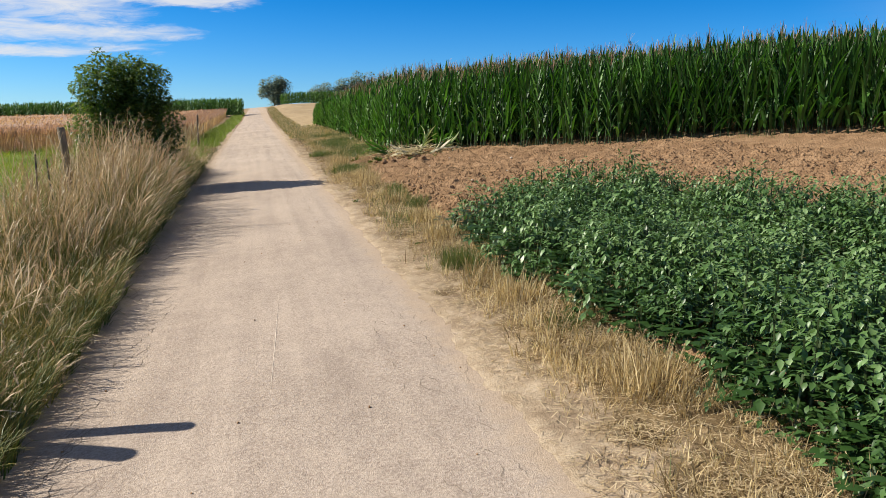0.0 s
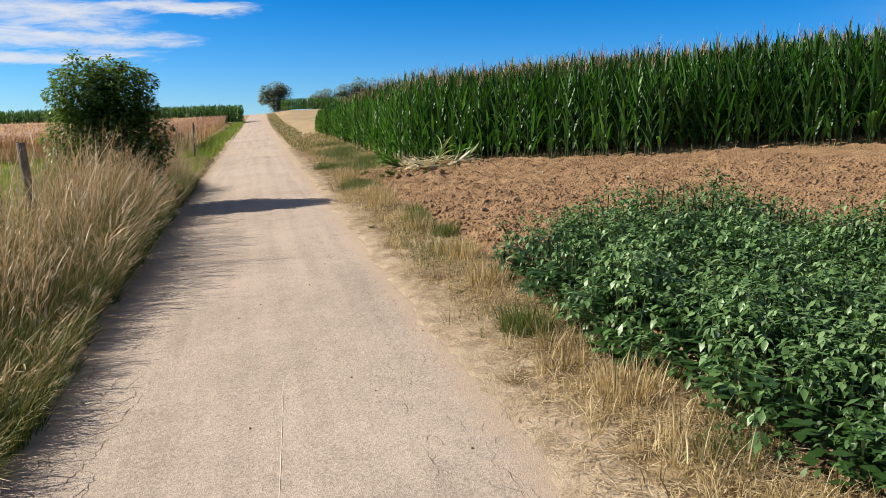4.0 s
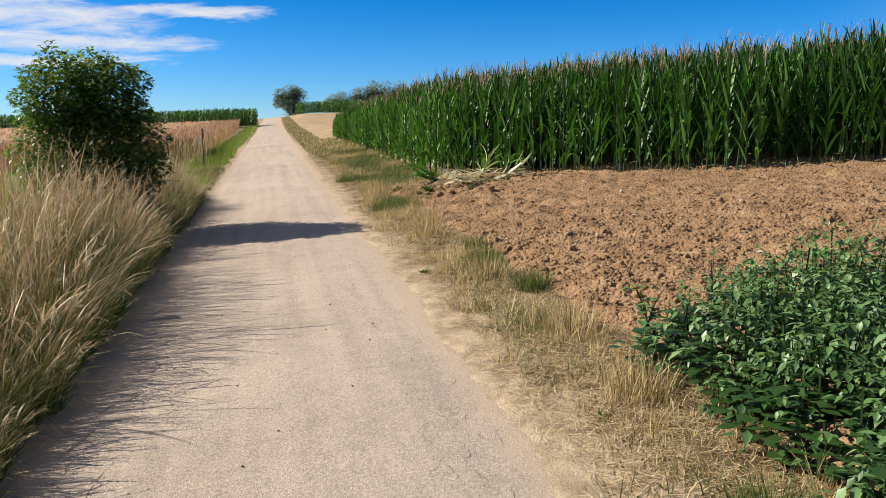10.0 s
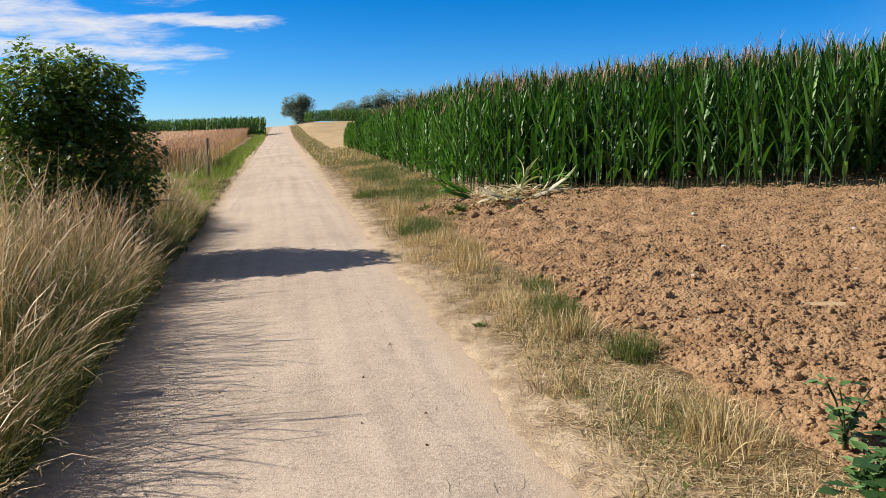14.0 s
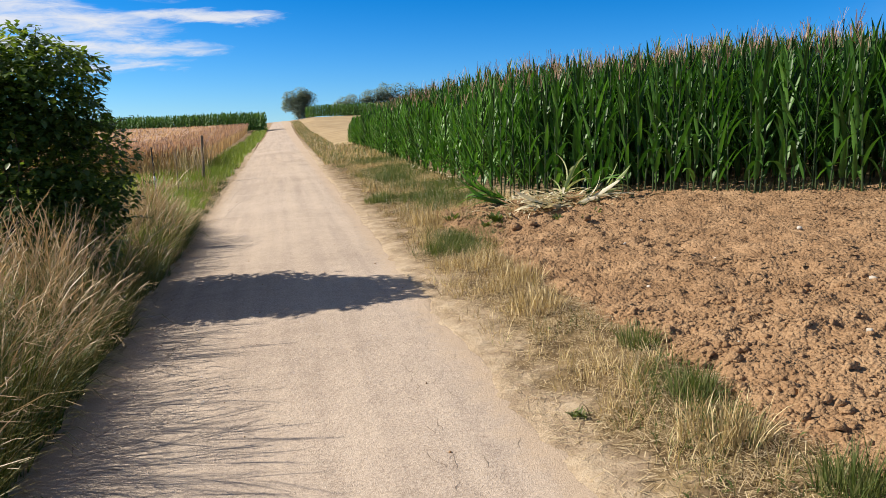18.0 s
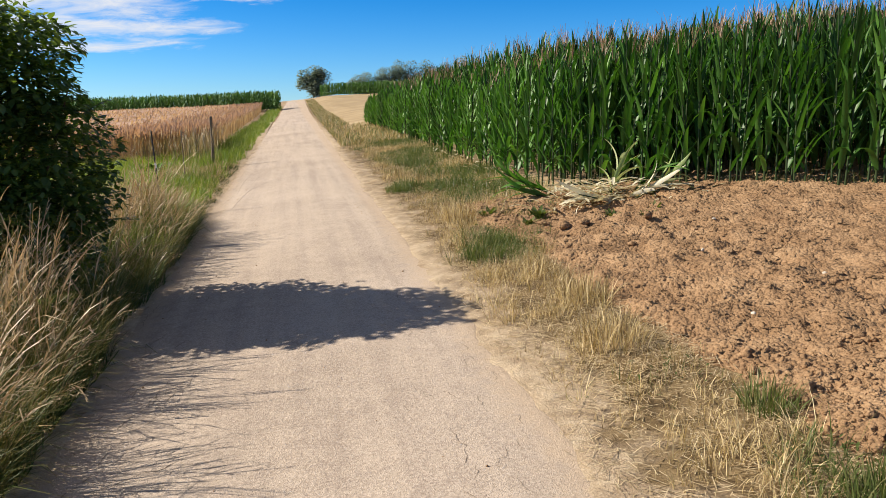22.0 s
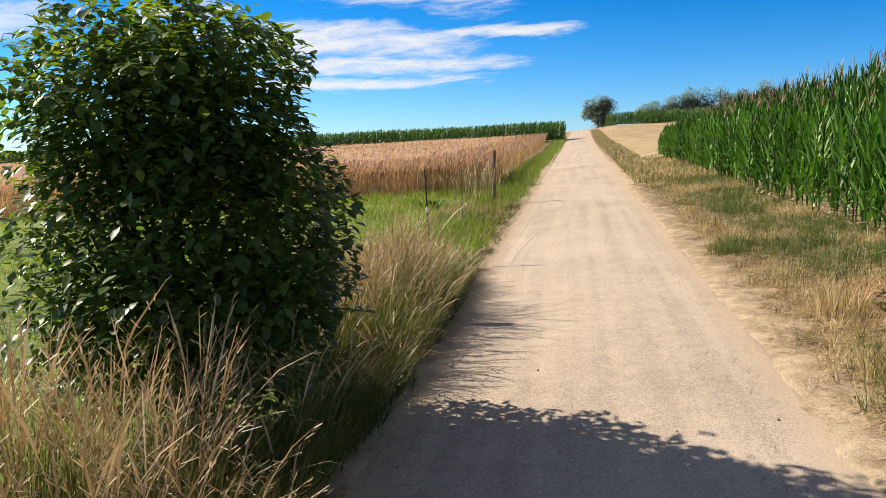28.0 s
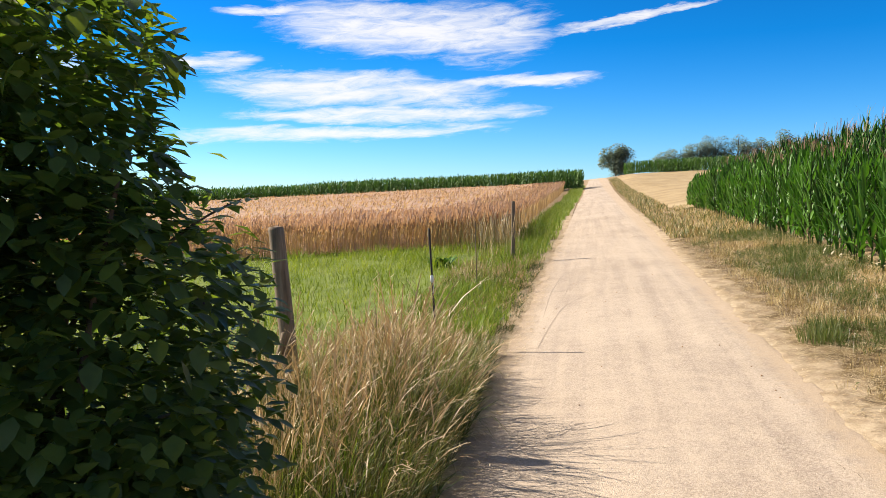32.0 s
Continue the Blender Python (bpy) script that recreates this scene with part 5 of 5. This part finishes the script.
def broken_corn(x, y, lean, turn, height, mat, label, seed):
    r = np.random.default_rng(seed)
    top = tagged(new("broken_corn_plant"), label, "corn plant")
    top.matrix_basis = pose(x, y, float(land(x, y)) + 0.02, 0, lean, turn)
    quad_mesh("stalk", *tube([(0, 0, 0), (0.02, 0, height * 0.5), (0.0, 0.03, height)], [0.014, 0.012, 0.006], 7), M_STALK, np.full(21, 0.5), np.full(21, 0.5), parent=top)
    for i in range(9):
        Ribbons().add([(0, 0, height * (0.12 + 0.09 * i))], 2.4 * i + r.normal(0, 0.4), r.uniform(0.38, 0.62), r.uniform(0.045, 0.075), r.uniform(0.1, 0.4), r.uniform(0.5, 1.7), 8, 1.5, "corn", fold=0.35, tone=r.uniform(0.3, 1)).make("leaf", mat, parent=top)


M_WILTED = leaf_material("wilted_corn_leaf", [(0.14, 0.22, 0.06), (0.30, 0.38, 0.14), (0.50, 0.52, 0.30)], through_light=0.25, glow=(1, 1.05, 0.5))
broken_corn(3.75, 19.75, 68, 188, 0.95, M_CORN, "bent green corn plant lying over at the corner", 1)
broken_corn(3.65, 19.5, 74, 160, 0.7, M_CORN, "green corn plant pressed down beside the verge", 6)
broken_corn(4.42, 18.80, 60, 8, 0.66, M_WILTED, "wilted pale green corn plant leaning over the earth", 2)
broken_corn(4.25, 18.75, 80, 195, 0.75, M_HUSK, "broken dry corn plant lying in the husks", 3)
broken_corn(4.15, 19.05, 34, 40, 0.62, M_WILTED, "snapped wilted corn plant among the husks", 4)
broken_corn(4.30, 18.95, 66, -30, 0.5, M_HUSK, "broken bleached corn top in the husks", 7)
broken_corn(4.6, 19.3, 55, -80, 0.7, M_CORN, "half fallen green corn plant at the corner", 5)


def lump_stone(name, label, x, y, size, mat, seed, base):
    r = np.random.default_rng(seed)
    v, f = icosphere(2)
    v = v * (1 + 0.22 * np.sin(3 * v[:, [1]] + seed) * np.sin(4 * v[:, [0]] + 2 * seed) + r.uniform(-0.07, 0.07, (len(v), 1))) * np.array([1, r.uniform(0.6, 0.9), r.uniform(0.5, 0.75)]) * size
    ob = tri_mesh(name, v, f, mat, True)
    ob.location, ob.rotation_euler = (x, y, base + size * 0.3), (0, 0, r.uniform(0, 6.3))
    return tagged(ob, label, "stone" if name == "stone" else "clod", "stones on the ploughed earth" if name == "stone" else "large clods")


for i, (sx, sy, ss) in enumerate([(3.11, 9.40, 0.035), (4.42, 10.58, 0.062), (2.27, 9.17, 0.022), (3.6, 12.3, 0.03), (4.6, 13.4, 0.04), (3.1, 14.2, 0.03), (5.3, 15.2, 0.04), (3.7, 15.9, 0.03), (4.4, 16.9, 0.03), (5.0, 12.0, 0.035), (3.0, 11.2, 0.02), (6.0, 13.2, 0.04), (4.1, 14.8, 0.028), (2.9, 12.6, 0.022)]):
    lump_stone("stone", "small pale stone lying on ploughed earth", sx, sy, 0.72 * ss, M_STONE, i, float(soil_height(sx, sy)) + 0.25 * ss)
for i, (sx, sy, ss) in enumerate([(3.0, 17.6, 0.085), (3.2, 17.5, 0.07), (2.85, 17.85, 0.06), (3.45, 17.7, 0.055), (3.1, 17.1, 0.05), (3.9, 17.4, 0.06), (2.75, 16.8, 0.045), (3.3, 16.5, 0.045), (4.5, 17.5, 0.05), (3.6, 10.6, 0.05), (4.4, 11.2, 0.055), (2.95, 10.1, 0.05)]):
    lump_stone("earth_clod", "large rounded clod of brown earth", sx, sy, ss, M_SOIL, 30 + i, float(soil_height(sx, sy)))


def weed(x, y, size, leaves, label, mat, seed):
    r = np.random.default_rng(seed)
    top = tagged(new("weed"), label, "weed")
    top.location = (x, y, float(land(x, y)))
    for i in range(leaves):
        Ribbons().add([(r.normal(0, 0.02), r.normal(0, 0.02), 0.0)], r.uniform(0, 6.3), size * r.uniform(0.6, 1.1), size * r.uniform(0.2, 0.32), r.uniform(0.2, 0.7), r.uniform(1.0, 1.9), 5, 1.2, "leaf", fold=0.25, tone=r.random()).make("leaf", mat, parent=top)
    return top


weed(-3.35, 30.6, 0.45, 22, "dark green broad-leaved dock in the meadow", M_CORN, 1)
weed(-3.65, 30.8, 0.38, 16, "dark green broad-leaved dock in the meadow", M_CORN, 2)
for i, (wx, wy, ws) in enumerate([(2.75, 18.1, 0.16), (3.0, 18.45, 0.18), (3.7, 17.9, 0.12), (4.0, 17.6, 0.13), (4.3, 18.0, 0.12), (2.5, 19.0, 0.17), (1.78, 8.2, 0.08), (1.6, 12.1, 0.10)]):
    weed(wx, wy, (1.35 if ws > 0.1 else 0.8) * ws, 20, "low green weed on bare earth", M_WEED, 10 + i)


def flowers():
    n = 90
    x, y = scatter(n, 1.9, 3.6, 19.5, 27)
    c = np.stack([x, y, land(x, y) + rng.uniform(0.08, 0.2, n)], -1)
    rib = Ribbons().add(c, rng.uniform(0, 6.3, n), 0.022, 0.022, 1.3, 1.8, 2, 1, "leaf")
    rib.add(c - np.array([0, 0, 0.2]), 0.0, 0.2, 0.003, 0.0, 0.05, 1, 1, "flat")
    tagged(rib.make("small_flowers", M_FLOWER), "tiny white flowers in the verge grass", "flowers", kind="stuff")


M_FLOWER = leaf_material("white_flower", [(0.6, 0.6, 0.5), (0.8, 0.8, 0.74)], through_light=0.3, glow=(1, 1, 0.9))
flowers()


# ---- cracks and crumbs on the track ----
M_CRACK = plain("crack_shadowed_dirt", (0.17, 0.132, 0.098), 1.0)


def road_z(x, y):
    u = (x - track_mid(y)) / 1.36
    return land(x, y) + 0.016 - 0.020 * u ** 2 + 0.006 * lump(x, y, 0.8, 11) + 0.003 * lump(x, y, 0.2, 12)


def cracks():
    v, q, count = [], [], 0
    for i in range(300):
        side = -1 if i % 2 else 1
        x, y = side * rng.uniform(0.78, 1.22), 2.2 + 17 * rng.random() ** 1.2
        n = int(rng.integers(6, 20)) if side < 0 else int(rng.integers(4, 9))
        drift = rng.normal(1.57, 0.3) if side > 0 else rng.choice([1.35, 1.1, 0.2, 2.9], p=[0.4, 0.3, 0.15, 0.15])
        line = []
        for _ in range(n):
            line.append((x, y))
            way = drift + rng.normal(0, 0.38)
            x, y = x + 0.035 * math.cos(way), y + 0.035 * math.sin(way)
        p = np.array(line)
        w = (0.0024 if side < 0 else 0.0016) * np.sin(np.linspace(0.15, math.pi - 0.1, n)) * rng.uniform(0.6, 1.2, n)
        d = np.gradient(p, axis=0)
        s = np.stack([-d[:, 1], d[:, 0]], -1) / np.linalg.norm(d, axis=1)[:, None] * w[:, None]
        for e in (p - s, p + s):
            v.append(np.concatenate([e, (road_z(e[:, 0], e[:, 1]) + 0.0025)[:, None]], 1))
        i = count + np.arange(n - 1)
        q.append(np.stack([i, i + n, i + n + 1, i + 1], -1))
        count += 2 * n
    tagged(quad_mesh("road_cracks", np.concatenate(v), np.concatenate(q), M_CRACK), "thin dark cracks along the edges of the track", "cracks", kind="stuff")


cracks()
M_SKID = plain("rubbed_tyre_mark", (0.37, 0.298, 0.236), 0.95)
M_SCRATCH = plain("pale_scratch", (0.66, 0.57, 0.46), 0.95)


def road_mark(name, label, points, width, mat):
    """A thin line rubbed on the track, along a smooth curve through the points."""
    p = np.array(points, float)
    u, fine = np.linspace(0, 1, len(p)), np.linspace(0, 1, 40)
    x, y = np.interp(fine, u, p[:, 0]), np.interp(fine, u, p[:, 1])
    for _ in range(6):
        x[1:-1], y[1:-1] = (x[:-2] + x[1:-1] + x[2:]) / 3, (y[:-2] + y[1:-1] + y[2:]) / 3
    dx, dy = np.gradient(x), np.gradient(y)
    w = width * np.sin(np.linspace(0.12, math.pi - 0.12, 40)) * rng.uniform(0.6, 1.1, 40) / np.hypot(dx, dy) / 2
    v = [np.stack([x + k * dy * w, y - k * dx * w, road_z(x + k * dy * w, y - k * dx * w) + 0.0025], -1) for k in (-1, 1)]
    i = np.arange(39)
    return tagged(quad_mesh(name, np.concatenate(v), np.stack([i, i + 40, i + 41, i + 1], -1), mat), label, "road mark")


road_mark("scratch", "thin pale scratch along the track", [(0.06, 4.3), (0.13, 5.5), (0.20, 6.8)], 0.006, M_SCRATCH)
road_mark("tyre_mark", "faint curved dark tyre mark on the track", [(-0.92, 22.6), (-0.84, 23.9), (-0.70, 25.4), (-0.44, 26.1), (-0.30, 26.2)], 0.028, M_SKID)
road_mark("tyre_mark", "faint curved dark tyre mark near the track edge", [(-0.95, 24.6), (-0.95, 26.6), (-0.86, 28.4), (-0.60, 29.6)], 0.026, M_SKID)
road_mark("tyre_mark", "faint dark tyre mark beside the meadow", [(-0.75, 25.9), (-0.66, 27.4), (-0.72, 28.9)], 0.022, M_SKID)


def crumbs():
    v0, f0 = icosphere(1)
    n = 130
    x, y = scatter(n, -1.2, 1.3, 1.5, 30)
    size = rng.uniform(0.003, 0.009, n)
    v = (v0[None] * (1 + rng.uniform(-0.3, 0.3, (n, len(v0), 1))) * size[:, None, None] + np.stack([x, y, road_z(x, y) + size * 0.5], -1)[:, None]).reshape(-1, 3)
    f = (f0[None] + (np.arange(n) * len(v0))[:, None, None]).reshape(-1, 3)
    tagged(tri_mesh("road_crumbs", v, f, M_SOIL, True), "small crumbs of earth scattered on the track", "crumbs", kind="stuff")


crumbs()


# ---- straw by the fence, tufts, single potato plants ----
def straw_stand():
    rib, heads = Ribbons(), Ribbons()
    for cx, cy, n, sx, sy, hh in ((-2.05, 19.0, 260, 0.2, 0.7, 0.72), (-2.25, 31.6, 110, 0.30, 0.5, 1.05), (-2.9, 33.6, 110, 0.5, 0.7, 0.95), (-2.5, 36.5, 140, 0.25, 2.2, 0.95), (-2.35, 29.3, 30, 0.25, 0.8, 0.6), (-3.6, 34.0, 80, 0.5, 0.3, 0.8)):
        x, y = cx + rng.normal(0, sx, n), cy + rng.normal(0, sy, n)
        ok = x < -1.75
        x, y = x[ok], y[ok]
        k = len(x)
        h = hh * rng.uniform(0.6, 1.2, k)
        lean = np.abs(rng.normal(0, 0.3, k))
        s = rng.random(k) < 0.5
        rib.add(rooted(x, y)[~s], rng.uniform(0, 6.3, (~s).sum()), h[~s], 0.008, 0.05, lean[~s] + 0.1, 4, 1.6, "blade", twist=rng.uniform(-1.5, 1.5, (~s).sum()))
        heads.add(rooted(x, y)[s], rng.uniform(0, 6.3, s.sum()), h[s], 0.016, 0.05, lean[s] + 0.1, 6, 1.6, "plume", twist=rng.uniform(-1.5, 1.5, s.sum()))
    tagged(rib.make("tall_straw", M_STRAW), "tall bleached straw round the fence posts", "grass", kind="stuff")
    tagged(heads.make("tall_straw_heads", M_PLUME), "pale seed heads of straw round the fence post", "grass", kind="stuff")


straw_stand()


def green_clump():
    """Yellow-green stems at the foot of the straw between shrub and meadow."""
    rib = Ribbons()
    n = 2300
    y = 18.0 + 3.6 * rng.random(n)
    x = -1.36 - 0.80 * rng.random(n) ** 1.2 + 0.06 * lump(y, y * 0, 0.4, 74)
    lean = np.clip(rng.normal(0.35, 0.3, n) + 0.35 * ease(x, -1.7, -1.4), 0.05, 1.4)
    rib.add(rooted(x, y), rng.normal(-0.2, 1.3, n), rng.uniform(0.22, 0.68, n) * (1 - 0.3 * ease(x, -1.65, -1.35)), rng.uniform(0.004, 0.009, n), 0.15 * lean, 1.5 * lean, 4, 1.6, "blade", twist=rng.uniform(-1.5, 1.5, n), tone=np.clip(rng.normal(0.5, 0.28, n), 0, 1))
    tagged(rib.make("green_grass_clump", M_EDGE), "yellow-green grass stems below the pale straw", "grass", kind="stuff")


green_clump()


def grass_tuft(x, y, n, height, spread, mat, label):
    r, a = spread * np.sqrt(rng.random(n)), rng.uniform(0, 6.3, n)
    d = r / spread
    root = np.stack([r * np.cos(a), r * np.sin(a), np.full(n, -0.01)], -1)
    lean = 0.06 + 0.45 * d * rng.uniform(0.2, 1.5, n) + 0.5 * (rng.random(n) < 0.15)
    ob = Ribbons().add(root, a + rng.normal(0, 1.2, n), height * rng.uniform(0.5, 1.1, n), rng.uniform(0.004, 0.008, n), lean * 0.4, lean * 1.7, 4, 1.3, "blade", twist=rng.uniform(-1.5, 1.5, n)).make("grass_tuft", mat)
    ob.location = (x, y, float(land(x, y)))
    return tagged(ob, label, "grass tuft", "tufts on the verge")


for tx, ty, tn, th, ts in ((1.93, 6.95, 320, 0.24, 0.18), (2.36, 10.95, 300, 0.24, 0.16), (2.30, 12.1, 240, 0.22, 0.15), (2.42, 13.0, 220, 0.20, 0.14), (1.95, 17.0, 260, 0.20, 0.20), (2.25, 17.5, 240, 0.20, 0.2), (1.85, 22.4, 300, 0.22, 0.22), (2.05, 22.9, 260, 0.22, 0.2), (-1.62, 13.6, 300, 0.45, 0.15), (-1.7, 9.4, 260, 0.4, 0.13)):
    grass_tuft(tx, ty, tn, th, ts, M_WEED if tx > 0 else M_GREEN, "dense green grass tuft beside the track")
for tx, ty, tn, th, ts in ((2.15, 19.1, 220, 0.40, 0.2), (2.1, 8.4, 200, 0.26, 0.2), (2.2, 9.6, 200, 0.28, 0.22), (2.15, 11.6, 220, 0.28, 0.22), (2.1, 14.2, 220, 0.28, 0.24), (2.05, 5.6, 200, 0.26, 0.2), (2.1, 3.6, 220, 0.28, 0.22), (2.3, 15.2, 200, 0.28, 0.22)):
    grass_tuft(tx, ty, tn, th, ts, M_DRY, "upright bleached dry grass tuft beside the track")


def potato_plant(x, y, size, seed):
    r = np.random.default_rng(seed)
    top = tagged(new("potato_plant"), "single dark green potato plant at the end of the row", "potato plant")
    top.location = (x, y, float(land(x, y)) + 0.02)
    for i in range(4):
        a, ln = r.uniform(0, 6.3), size * r.uniform(0.7, 1.0)
        pts = [(0.3 * ln * u * u * math.cos(a), 0.3 * ln * u * u * math.sin(a), ln * u) for u in np.linspace(0, 1, 5)]
        stem = quad_mesh("stem", *tube(pts, np.linspace(0.007, 0.003, 5), 5), M_STALK, np.full(25, 0.5), np.full(25, 0.5), parent=top)
        for q in range(10):
            p = np.array(pts[int(r.integers(1, 5))])
            Ribbons().add([p + r.normal(0, 0.02, 3)], r.uniform(0, 6.3), r.uniform(0.06, 0.11), r.uniform(0.035, 0.06), r.uniform(0.8, 1.4), r.uniform(1.6, 2.3), 5, 1, "leaflet", fold=0.3, tone=r.random()).make("leaf", M_POTATO, parent=stem)


for i, (px, py, ps) in enumerate(((2.62, 9.30, 0.34), (2.85, 9.18, 0.25), (3.4, 9.75, 0.40), (2.4, 8.9, 0.22))):
    potato_plant(px, py, ps, 70 + i)
